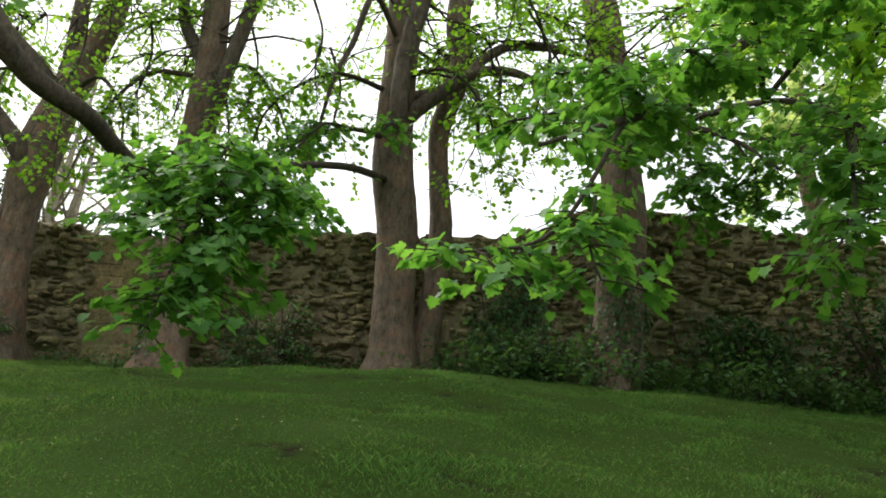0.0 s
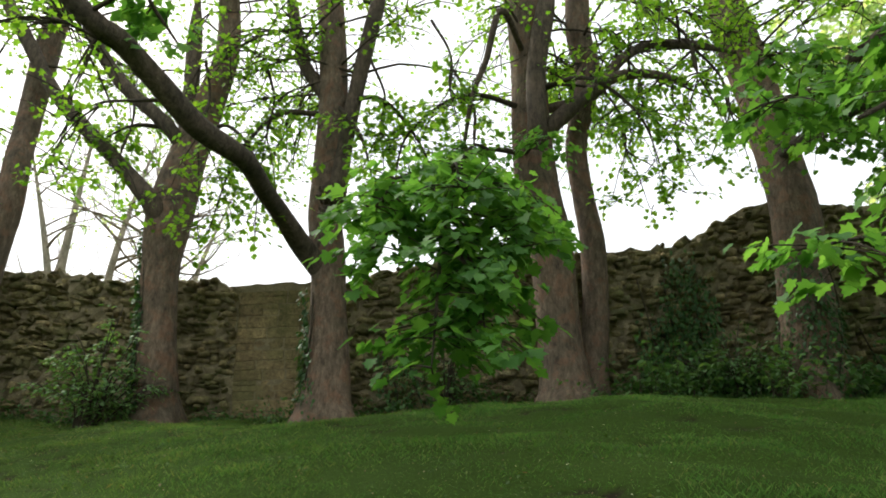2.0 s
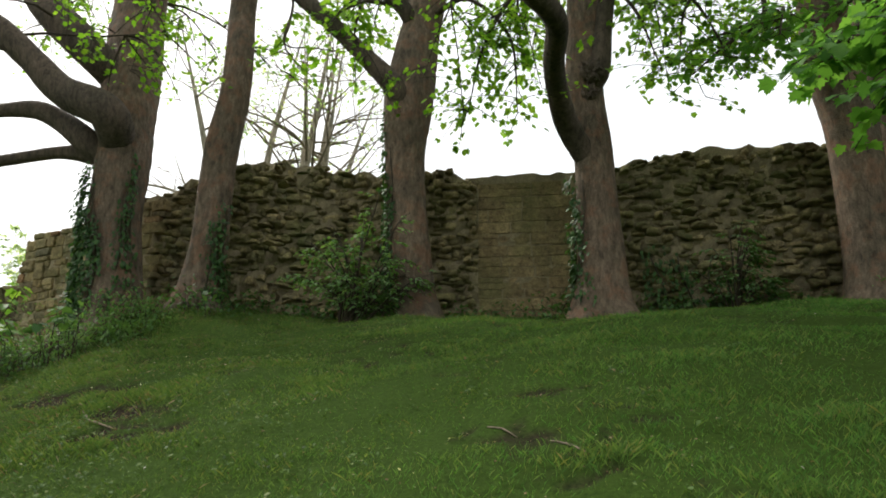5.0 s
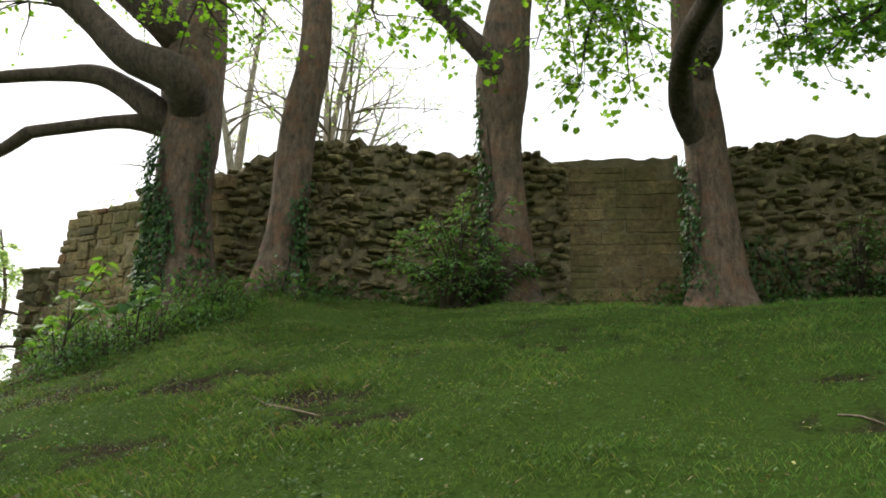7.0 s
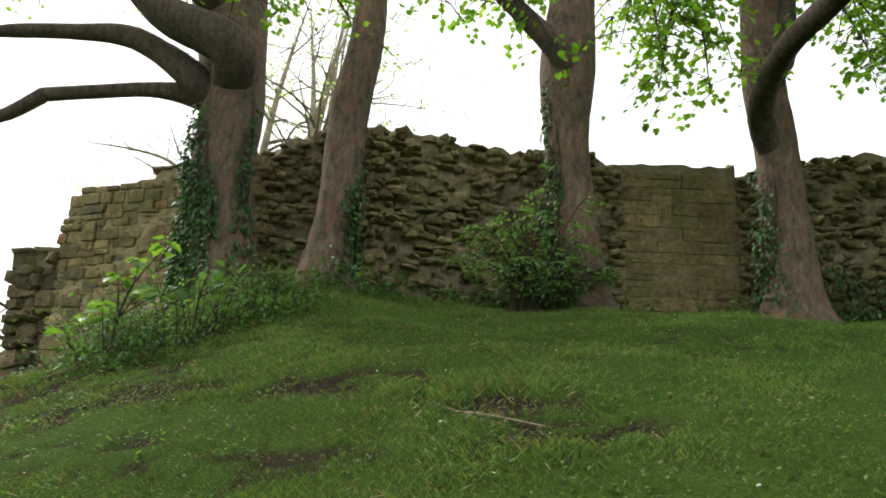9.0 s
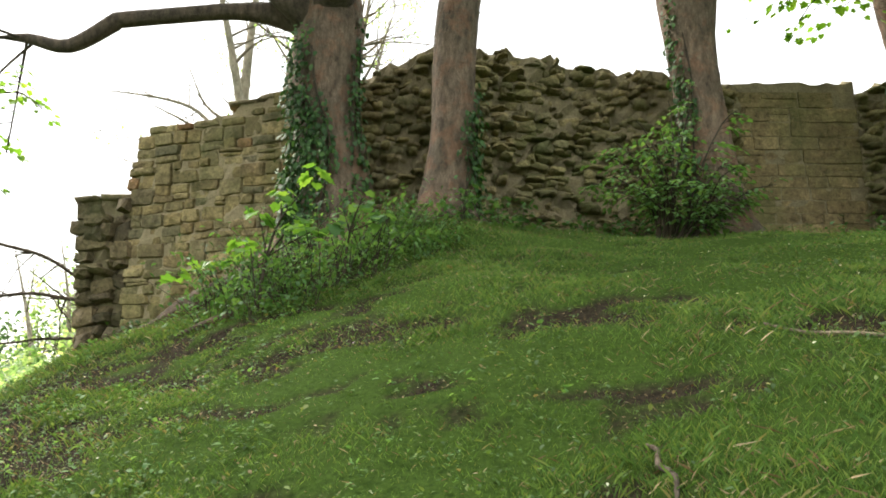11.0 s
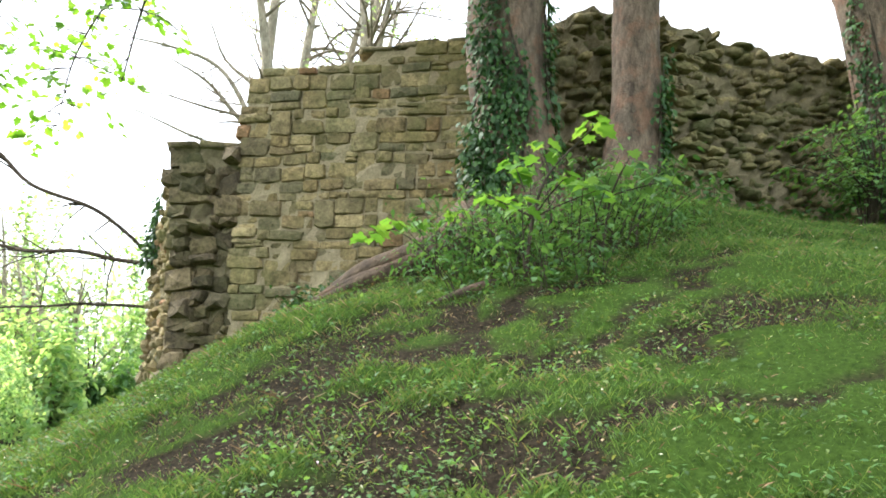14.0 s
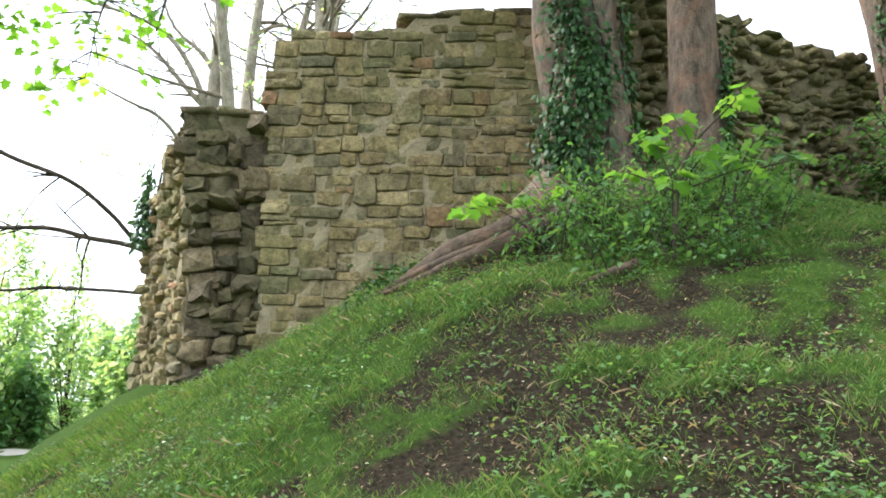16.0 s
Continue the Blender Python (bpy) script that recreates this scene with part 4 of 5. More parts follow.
leafy_bough("leafy_bough", "mid-height leafy sycamore bough in front of the wall top",
            [([(-1.05, 10.5, 6.7, 0.05), (-1.7, 10.0, 6.6, 0.035), (-2.4, 9.6, 6.1, 0.02), (-2.9, 9.4, 5.6, 0.008)], 1.0),
             ([(-1.7, 10.0, 6.6, 0.03), (-2.2, 10.2, 6.6, 0.02), (-2.9, 10.2, 6.3, 0.008)], 0.8),
             ([(-1.7, 10.0, 6.6, 0.03), (-1.9, 9.3, 6.3, 0.02), (-2.1, 8.8, 5.7, 0.008)], 1.0),
             ([(-1.2, 10.4, 6.7, 0.03), (-1.0, 9.5, 6.5, 0.02), (-1.1, 8.9, 6.0, 0.008)], 0.8)], 305, 24, 8, (0.06, 0.105), (0.2, 0.65))
for q, (label, lines) in enumerate([
        ("light leafy bough hanging beside a crooked-limbed trunk",
         [([(-4.1, 10.5, 7.6, 0.05), (-4.8, 10.1, 7.4, 0.035), (-5.3, 9.9, 6.5, 0.02), (-5.5, 9.8, 5.5, 0.006)], 1.0),
          ([(-4.1, 10.5, 7.7, 0.05), (-3.3, 10.1, 7.6, 0.035), (-2.7, 9.9, 6.8, 0.02), (-2.3, 9.8, 5.7, 0.006)], 1.0),
          ([(-4.1, 10.5, 7.9, 0.04), (-3.5, 9.9, 6.9, 0.025), (-3.2, 9.6, 5.8, 0.006)], 0.8)]),
        ("light leafy bough spreading from a forked trunk",
         [([(-6.2, 10.7, 7.4, 0.05), (-5.6, 10.3, 7.4, 0.03), (-5.0, 10.0, 6.6, 0.02), (-4.9, 9.9, 5.5, 0.006)], 0.9),
          ([(-6.3, 10.7, 7.5, 0.05), (-7.0, 10.3, 7.5, 0.03), (-7.5, 10.1, 7.1, 0.006)], 0.6)]),
        ("light leafy bough spreading from a large grey trunk",
         [([(-1.1, 10.5, 7.5, 0.05), (-2.0, 10.0, 7.5, 0.03), (-2.8, 9.8, 6.8, 0.02), (-3.0, 9.7, 5.8, 0.006)], 1.0),
          ([(-1.0, 10.5, 7.8, 0.05), (-0.3, 9.9, 7.6, 0.03), (0.3, 9.6, 6.8, 0.02), (0.5, 9.5, 5.9, 0.006)], 1.0)])]):
    leafy_bough("leafy_bough", label, lines, 330 + q, 34, 10, (0.055, 0.10), (0.25, 0.85), M_LEAF)
for q, (x, z, ends) in enumerate([(-8.0, 6.7, ((0.3, 6.1), (0.9, 6.3))), (-7.1, 6.9, ((0.1, 5.9), (0.6, 5.7))), (-5.7, 6.9, ((-0.3, 5.7), (0.2, 5.2), (0.5, 5.8))),
                                  (-4.9, 7.1, ((0.0, 6.0), (0.3, 5.7), (-0.3, 6.3))), (-3.2, 7.0, ((-0.3, 6.0), (0.1, 5.5), (0.5, 5.4), (0.8, 5.9))), (-2.2, 7.4, ((-0.4, 6.4), (0.2, 6.0), (0.5, 6.6))),
                                  (0.5, 7.3, ((-0.4, 6.1), (0.1, 5.6), (0.6, 5.8), (1.0, 6.3))), (1.2, 7.5, ((-0.3, 6.4), (0.3, 6.0), (0.9, 6.5))), (-9.9, 7.4, ((-0.5, 6.7), (-0.1, 6.2), (0.4, 6.6))),
                                  (0.2, 6.6, ((-0.3, 5.6), (0.2, 5.5), (0.7, 5.7))), (1.5, 6.8, ((-0.4, 5.9), (0.1, 5.7), (0.5, 6.0))), (-1.9, 6.7, ((-0.3, 5.9), (0.3, 5.8)))]):
    y = 9.9 + 0.3 * math.sin(2.3 * q)
    lines = [([(x - 0.3, y + 0.6, z + 1.6, 0.025), (x, y + 0.2, z + 0.7, 0.018), (x, y, z, 0.012), (x + 0.5 * d, y - 0.1, 0.6 * z + 0.4 * e, 0.008), (x + d, y - 0.15, e + 0.12, 0.005), (x + 1.2 * d, y - 0.2, e + 0.15, 0.003)], 1.0) for d, e in ends]
    leafy_bough("leafy_bough", "thin drooping sycamore spray of light green leaves", lines, 351 + q, 9, 9, (0.05, 0.095), (0.2, 0.6), M_LEAF)
leafy_bough("leafy_bough", "sparse pale green sycamore spray at a limb's end",
            [([(-13.3, 10.1, 5.05, 0.016), (-13.8, 10.3, 4.7, 0.011), (-14.1, 10.4, 4.1, 0.008), (-14.2, 10.5, 3.5, 0.004)], 0.9),
             ([(-13.4, 10.1, 5.05, 0.016), (-14.1, 9.7, 5.1, 0.011), (-14.7, 9.5, 4.6, 0.008), (-14.9, 9.6, 3.9, 0.004)], 0.9),
             ([(-13.4, 10.1, 5.05, 0.016), (-13.6, 10.4, 4.6, 0.011), (-13.75, 10.6, 4.0, 0.008)], 0.5),
             ([(-14.1, 9.7, 5.1, 0.015), (-14.7, 10.3, 4.6, 0.01), (-15.0, 10.6, 3.9, 0.005)], 0.7)], 304, 27, 8, (0.055, 0.095), (0.25, 0.7), M_LEAF)


# ---- ivy on the trunks ----
def ivy(label, axis_pts, radius, z_lo, z_hi, facing, width, count, seed):
    """Ivy leaves that cling to a trunk: facing is the middle of the covered side in degrees, width its half."""
    k = np.random.default_rng(seed)
    xs, ys, zs = zip(*axis_pts)
    z = z_lo + (z_hi - z_lo) * k.beta(1.0, 1.7, count)
    lobe = radians(width) * (1.05 - 0.75 * (z - z_lo) / (z_hi - z_lo))
    a_ = radians(facing) + lobe * np.clip(k.normal(0, 0.55, count) + 0.35 * np.sin(z * 5 + seed), -1.2, 1.2)
    r = radius + np.abs(k.normal(0.03, 0.035, count)) + 0.12 * np.clip(1 - (z - z_lo) / 0.7, 0, 1) * k.random(count)
    pos = np.stack([np.interp(z, zs, xs) + r * np.cos(a_), np.interp(z, zs, ys) + r * np.sin(a_), z], -1)
    root = tagged(new("ivy"), label, "ivy")
    array_object("foliage", *scatter(plain_leaf(), pos, a_ - np.pi / 2 + k.normal(0, 0.5, count), k.normal(1.0, 0.35, count), k.normal(0, 0.5, count), k.uniform(0.04, 0.085, count)), M_IVY, root)
    for q in range(3):
        zz = np.linspace(z_lo, z_lo + (z_hi - z_lo) * (0.6 + 0.15 * q), 7)
        aa = radians(facing) + radians(width) * (0.5 * (q - 1) + 0.2 * np.sin(zz * 3 + q + seed))
        array_object("vine", *tube_arrays([(np.interp(z_, zs, xs) + (radius + 0.01) * math.cos(b_), np.interp(z_, zs, ys) + (radius + 0.01) * math.sin(b_), z_, 0.012) for z_, b_ in zip(zz, aa)], 5, 0.15), M_TWIG, root)
    return root


ivy("dark glossy ivy climbing a broad trunk", [(-10.25, 10.16, 2.6), (-10.35, 10.16, 5.0)], 0.40, 2.5, 5.1, 240, 55, 2700, 1)
ivy("thin dark ivy strand on a broad trunk", [(-10.25, 10.16, 2.6), (-10.35, 10.16, 5.0)], 0.38, 2.9, 5.3, 325, 26, 420, 2)
ivy("dark ivy at the foot of a slender trunk", [(-9.08, 10.35, 3.0), (-9.0, 10.35, 5.2)], 0.26, 2.8, 4.7, 325, 55, 620, 3)
ivy("ivy strip on a forked trunk", [(-6.27, 10.45, 3.0), (-6.4, 10.45, 5.4)], 0.27, 2.9, 6.0, 205, 42, 850, 4)
ivy("ragged ivy at the foot of a trunk", [(-3.97, 10.44, 3.0), (-4.0, 10.44, 5.2)], 0.27, 2.8, 4.9, 205, 50, 700, 5)
ivy("dense ivy round the foot of a trunk", [(2.25, 10.45, 3.0), (2.38, 10.45, 5.4)], 0.36, 2.8, 5.0, 250, 120, 1500, 6)


ivy("dark ivy on the far corner of the ruin", [(-13.86, 13.3, 2.7), (-13.84, 13.3, 3.8)], 0.08, 2.75, 3.7, 215, 110, 500, 7)


def wall_ivy(label, x0, x1, z0, z1, y, count, seed):
    k = np.random.default_rng(seed)
    x, z = k.uniform(x0, x1, count), z0 + (z1 - z0) * k.beta(1.1, 1.5, count)
    keep = np.sin(x * 5 + seed) * 0.3 + 0.7 > (z - z0) / (z1 - z0) + k.normal(0, 0.12, count)
    x, z = x[keep], z[keep]
    n = len(x)
    pos = np.stack([x, y - 0.12 - np.abs(k.normal(0, 0.08, n)), z], -1)
    root = tagged(new("ivy"), label, "ivy")
    for q in range(3):
        xv = x0 + (x1 - x0) * (q + 0.5) / 3
        array_object("vine", *tube_arrays([(xv + 0.1 * math.sin(4 * f + q), y - 0.1, z0 + (z1 - z0) * 0.8 * f, 0.012) for f in (0, 0.25, 0.5, 0.75, 1)], 5, 0.15), M_TWIG, root)
    array_object("foliage", *scatter(plain_leaf(), pos, np.pi + k.normal(0, 0.5, n), k.normal(1.0, 0.3, n), k.normal(0, 0.5, n), k.uniform(0.045, 0.09, n)), M_IVY, root)
    return root


wall_ivy("dark ivy spreading over the rubble wall", 0.2, 1.4, 3.0, 5.5, 11.25, 3400, 3)
wall_ivy("low dark ivy on the rubble wall", 2.9, 5.5, 3.0, 4.5, 11.3, 1500, 8)
wall_ivy("small ivy patch low on the wall", -3.4, -2.3, 3.0, 4.2, 11.3, 500, 5)


# ---- undergrowth, shrubs and saplings ----
def plant(name, label, category, x, y, rx, ry, height, stems, leaves_per, seed, leaf, size, material, lean=0.35):
    """A clump: curved stems from the ground with leaves towards their tips."""
    k = np.random.default_rng(seed)
    root = tagged(new(name), label, category)
    tubes, pos, head = [], [], []
    for _ in range(stems):
        a_, r_ = k.uniform(0, 6.28), math.sqrt(k.random())
        px, py = x + rx * r_ * math.cos(a_), y + ry * r_ * math.sin(a_)
        h = height * (0.3 + 0.9 * k.random() ** 1.6) * (1 - 0.4 * r_)
        z = float(ground_z(px, py)) - 0.03
        out = k.normal(0, lean, 2) + lean * 0.8 * np.array((math.cos(a_), math.sin(a_))) * r_
        line = [(px + out[0] * h * t_ ** 1.6, py + out[1] * h * t_ ** 1.6, z + h * (t_ - 0.12 * t_ * t_), 0.002 + 0.004 * height * (1 - t_)) for t_ in (0, 0.35, 0.7, 1)]
        tubes.append(tube_arrays(line, 4, 0.2))
        line = np.array(line)[:, :3]
        f = 3 * k.beta(2.2, 1.2, leaves_per)
        i0 = np.minimum(f.astype(int), 2)
        pos.append(line[i0] + (line[i0 + 1] - line[i0]) * (f - i0)[:, None] + k.normal(0, 0.05 + 0.05 * height, (leaves_per, 3)))
        head.append(k.uniform(0, 6.28, leaves_per))
    pos, head = np.vstack(pos), np.concatenate(head)
    pos[:, 2] = np.maximum(pos[:, 2], ground_z(pos[:, 0], pos[:, 1]) + 0.02)
    n = len(pos)
    tagged(array_object("stem", *joined(tubes), M_TWIG, root), kind="stuff")
    array_object("foliage", *scatter(leaf, pos, head, k.normal(0.35, 0.3, n), k.normal(0, 0.35, n), k.uniform(*size, n)), material, root)
    return root


# round the broad tree
for q, (x, y, rx, ry, h) in enumerate([(-10.75, 9.2, 0.5, 0.4, 0.75), (-10.2, 8.95, 0.75, 0.5, 0.9), (-9.6, 9.3, 0.6, 0.4, 0.5), (-10.45, 8.6, 0.6, 0.4, 0.55), (-9.85, 9.75, 0.5, 0.35, 0.6)]):
    tagged(plant("weed_clump", "leafy green weeds at the foot of a tree", "weeds", x, y, rx, ry, h, 60, 20, 400 + q, plain_leaf() if q % 2 else slim_leaf(), (0.03, 0.065) if q % 2 else (0.05, 0.10), M_ELDER if q % 3 else M_HERB), group="weeds round the broad tree")
for q, (x, y, rx, ry, h) in enumerate([(-8.7, 9.95, 0.45, 0.3, 0.5), (-8.2, 10.6, 0.6, 0.3, 0.35), (-7.3, 10.55, 0.5, 0.3, 0.4), (-5.6, 10.9, 0.6, 0.25, 0.3), (-4.5, 10.55, 0.35, 0.25, 0.5), (-3.3, 10.9, 0.6, 0.3, 0.35), (-1.9, 10.95, 0.7, 0.25, 0.35), (-0.5, 10.5, 0.5, 0.3, 0.4)]):
    tagged(plant("weed_clump", "low green weeds along the wall's foot", "weeds", x, y, rx, ry, h, 34, 10, 420 + q, plain_leaf(), (0.04, 0.09), M_HERB), group="weeds along the wall")
for q in range(11):
    x = 0.45 + 0.62 * q
    tagged(plant("nettle_clump", "dense green nettles in the shade of the wall", "weeds", x, 10.35 + 0.25 * math.sin(q * 2.1), 0.55, 0.55, 0.75 + 0.2 * math.sin(q * 1.3), 60, 13, 440 + q, plain_leaf(), (0.06, 0.12), M_HERB), group="nettles under the wall")
plant("ivy_clump", "small dark ivy clump where the roots reach the wall", "ivy", -11.95, 10.05, 0.28, 0.2, 0.28, 30, 14, 470, plain_leaf(), (0.04, 0.07), M_IVY)


def sapling(label, line, sprays, seed, leaf_mat, size=(0.08, 0.145), per=7):
    """A young sycamore: a thin stem with leaf whorls at given points."""
    k = np.random.default_rng(seed)
    root = tagged(new("sapling", None), label, "sapling")
    tubes, pos, head = [tube_arrays(line, 6, 0.1)], [], []
    for (x, y, z) in sprays:
        p = np.array(line)
        f = np.argmin(np.linalg.norm(p[:, :3] - (x, y, z - 0.3), axis=1))
        tubes.append(tube_arrays([(*p[f, :3], 0.008), (0.5 * (p[f, 0] + x), 0.5 * (p[f, 1] + y), 0.45 * p[f, 2] + 0.55 * z, 0.006), (x, y, z, 0.004)], 4, 0.1))
        a_ = np.arange(per) * 6.28 / per + k.normal(0, 0.3, per)
        pos.append(np.array((x, y, z)) + np.stack([0.05 * -np.sin(a_), 0.05 * np.cos(a_), k.normal(0, 0.045, per)], -1))
        head.append(a_)
    pos, head = np.vstack(pos), np.concatenate(head)
    n = len(pos)
    tagged(array_object("stem", *joined(tubes), M_TWIG, root), kind="stuff")
    array_object("foliage", *scatter(MAPLE, pos, head, k.normal(0.45, 0.25, n), k.normal(0, 0.25, n), k.uniform(*size, n)), leaf_mat, root)
    return root


sapling("young sycamore sapling with bright yellow-green leaves",
        [(-10.55, 8.5, float(ground_z(-10.55, 8.5)) - 0.05, 0.014), (-10.5, 8.5, 2.45, 0.011), (-10.4, 8.48, 2.75, 0.008), (-10.14, 8.38, 3.05, 0.004)],
        [(-10.14, 8.38, 3.08), (-10.43, 8.58, 2.95), (-10.6, 8.6, 2.82), (-10.3, 8.5, 2.72), (-10.75, 8.7, 2.62), (-10.15, 8.3, 2.6), (-10.6, 8.4, 2.5)], 71, M_LEAF_Y)
sapling("low sycamore seedling with bright young leaves",
        [(-11.0, 9.4, float(ground_z(-11.0, 9.4)) - 0.05, 0.01), (-11.1, 9.45, 2.4, 0.008), (-11.31, 9.62, 2.58, 0.004)],
        [(-11.31, 9.62, 2.6), (-11.15, 9.35, 2.55), (-11.5, 9.5, 2.5), (-10.9, 9.2, 2.6)], 72, M_LEAF_Y)
sapling("young sycamore seedling among the weeds",
        [(-9.95, 8.75, float(ground_z(-9.95, 8.75)) - 0.05, 0.01), (-9.9, 8.7, 2.7, 0.008), (-9.8, 8.6, 2.95, 0.004)],
        [(-9.8, 8.6, 2.95), (-9.95, 8.8, 2.85), (-9.65, 8.5, 2.75), (-10.05, 8.65, 2.7)], 73, M_HERB)


# ---- roots, log and sticks ----
def root_tube(name, label, category, pts, mat, seed, sides=10):
    return tagged(array_object(name, *tube_arrays(pts, sides, 0.05, 0.13, seed), mat, smooth=True), label, category)


def on_ground(pts, lift):
    return [(x, y, float(ground_z(x, y)) + lift * r, r) for x, y, r in pts]


root_tube("tree_root", "thick gnarled root snaking down the bank", "root", on_ground([(-10.45, 9.95, 0.2), (-10.85, 9.82, 0.16), (-11.2, 9.74, 0.12), (-11.5, 9.8, 0.10), (-11.8, 9.86, 0.06), (-12.0, 10.0, 0.03)], 0.7), M_ROOT, 81)
root_tube("tree_root", "slender root beside a thicker one", "root", on_ground([(-10.5, 9.75, 0.13), (-10.85, 9.55, 0.11), (-11.15, 9.5, 0.085), (-11.5, 9.56, 0.07), (-11.8, 9.6, 0.04), (-12.05, 9.7, 0.02)], 0.6), M_ROOT, 82)
root_tube("tree_root", "thin root winding between two others", "root", on_ground([(-10.7, 9.8, 0.08), (-11.0, 9.62, 0.075), (-11.35, 9.66, 0.06), (-11.7, 9.72, 0.045), (-12.1, 9.85, 0.02)], 0.8), M_ROOT, 84)
root_tube("root_knuckle", "small knotted root breaking through the soil", "root", on_ground([(-10.72, 8.62, 0.02), (-10.8, 8.52, 0.04), (-10.95, 8.5, 0.035), (-11.15, 8.52, 0.015)], 0.5), M_ROOT, 83)
for q, (pts, mat, label) in enumerate([
        ([(-7.75, 6.28, 0.007), (-7.62, 6.16, 0.008), (-7.5, 6.0, 0.008), (-7.38, 5.93, 0.007), (-7.2, 5.82, 0.004)], M_STICK, "long pale dead stick lying on the grass"),
        ([(-8.54, 5.5, 0.006), (-8.52, 5.42, 0.010), (-8.55, 5.32, 0.011), (-8.53, 5.22, 0.010), (-8.57, 5.1, 0.007)], M_BARK_D, "short brown dead stick with rough bark"),
        ([(-4.74, 5.17, 0.004), (-4.66, 5.12, 0.005), (-4.58, 5.04, 0.003)], M_STICK, "small pale twig lying on the lawn"),
        ([(-4.42, 4.92, 0.004), (-4.34, 4.86, 0.0055), (-4.26, 4.76, 0.004)], M_STICK, "small pale twig lying on the lawn")]):
    root_tube("stick", label, "stick", on_ground(pts, 1.6), mat, 90 + q, 7)


def burl(tree_root, x, y, z, r):
    """Lumpy dark burl on a trunk."""
    bm = bmesh.new()
    bmesh.ops.create_icosphere(bm, subdivisions=4, radius=r)
    for v in bm.verts:
        d = v.co.normalized()
        v.co += d * r * (0.45 * noise.noise(d * 2.2) + 0.3 * noise.noise(d * 5.0))
        v.co.z *= 1.02
    me = bpy.data.meshes.new("burl")
    bm.to_mesh(me)
    bm.free()
    me.materials.append(M_BARK_D)
    ob = new("burl", me)
    ob.parent = tree_root
    ob.matrix_parent_inverse = Matrix.Translation(tree_root.location).inverted()
    ob.location = (x, y, z)
    return tagged(ob, "dark lumpy burl")


burl(knotted, -3.98, 10.2, 6.15, 0.15)
burl(knotted, -4.02, 10.24, 5.88, 0.11)


# ---- trees and scrub behind the ruin ----
def bare_tree(label, x, y, z, height, stems, seed, leaves=0, limbs=()):
    k = np.random.default_rng(seed)
    root = tagged(new("bare_tree"), label, "tree")
    tubes, tw, ends = [], [], []
    for q in range(stems):
        a_ = k.uniform(0, 6.28)
        h = height * k.uniform(0.75, 1.0)
        lean, bow = k.uniform(0.05, 0.26), k.normal(0, 0.05, 2) * h
        pts = [(x + 0.3 * math.cos(a_) + lean * h * t_ * math.cos(a_) + bow[0] * math.sin(3.1 * t_), y + 0.3 * math.sin(a_) + lean * h * t_ * math.sin(a_) + bow[1] * math.sin(3.1 * t_), z + h * t_, 0.21 * (1.08 - t_)) for t_ in (0, 0.2, 0.45, 0.7, 1)]
        tubes.append(tube_arrays(pts, 8, 0.3, 0.04, seed + q))
        line = smooth_line(pts, 0.3)
        for _ in range(17):
            b0 = line[k.integers(int(len(line) * 0.15), len(line))]
            b_ = k.uniform(0, 6.28)
            d, at, L, tl = np.array((math.cos(b_), math.sin(b_), 0.55)), b0[:3].copy(), k.uniform(1.0, 3.6), []
            for s_ in range(5):
                tl.append((*at, max(0.007, min(0.05, 0.5 * b0[3]) * (1 - 0.2 * s_))))
                d = d + k.normal(0, 0.18, 3)
                at = at + d / np.linalg.norm(d) * L / 4
                if s_ > 0:
                    ends.append((*at, *(d / np.linalg.norm(d))))
            tw.append(tube_arrays(tl, 4, 0.3))
    for q, pts in enumerate(limbs):
        tubes.append(tube_arrays(pts, 7, 0.2, 0.05, seed + 60 + q))
        line = smooth_line(pts, 0.2)
        for _ in range(14):
            b0 = line[k.integers(int(len(line) * 0.25), len(line))]
            d, at, tl = k.normal(0, 1, 3) + (-0.8, 0, 0.4), b0[:3].copy(), []
            for s_ in range(4):
                tl.append((*at, max(0.005, 0.4 * b0[3] * (1 - 0.25 * s_))))
                d = d + k.normal(0, 0.3, 3)
                at = at + d / np.linalg.norm(d) * 0.3
            tw.append(tube_arrays(tl, 4, 0.2))
    array_object("trunk", *joined(tubes), M_BARK_P, root, smooth=True)
    tws, lv = crown_sprays(ends, seed + 9, 1, (0.4, 1.1), -0.05, plain_leaf(), (0.06, 0.12), max(leaves, 1))
    tagged(array_object("twig_mass", *joined(tw + [tws]), M_TWIG_P, root), kind="stuff")
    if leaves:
        array_object("foliage", *lv, M_FAR_HAZE, root)
    return root


bare_tree("pale many-stemmed tree just coming into leaf", -12.6, 19.6, 1.5, 14, 5, 501, 8,
          [[(-13.3, 19.2, 0.8, 0.2), (-13.4, 19.2, 4.0, 0.17), (-13.5, 19.1, 6.3, 0.14), (-13.45, 19.1, 9.0, 0.11), (-13.2, 19.2, 13.0, 0.04)],
           [(-13.5, 19.1, 6.2, 0.07), (-13.86, 19.0, 7.18, 0.055), (-14.43, 18.9, 7.92, 0.042), (-15.29, 18.8, 8.2, 0.03), (-16.6, 18.6, 8.3, 0.01)],
           [(-13.5, 19.1, 6.5, 0.06), (-14.07, 19.1, 7.05, 0.05), (-14.7, 19.2, 7.73, 0.035), (-15.67, 19.2, 8.25, 0.01)],
           [(-13.45, 19.1, 7.2, 0.06), (-13.74, 19.0, 7.66, 0.045), (-14.31, 19.0, 8.13, 0.03), (-14.7, 18.9, 9.0, 0.01)],
           [(-13.45, 19.1, 4.9, 0.05), (-14.2, 18.6, 6.0, 0.035), (-14.9, 18.2, 6.25, 0.025), (-15.9, 18.0, 6.6, 0.008)]])
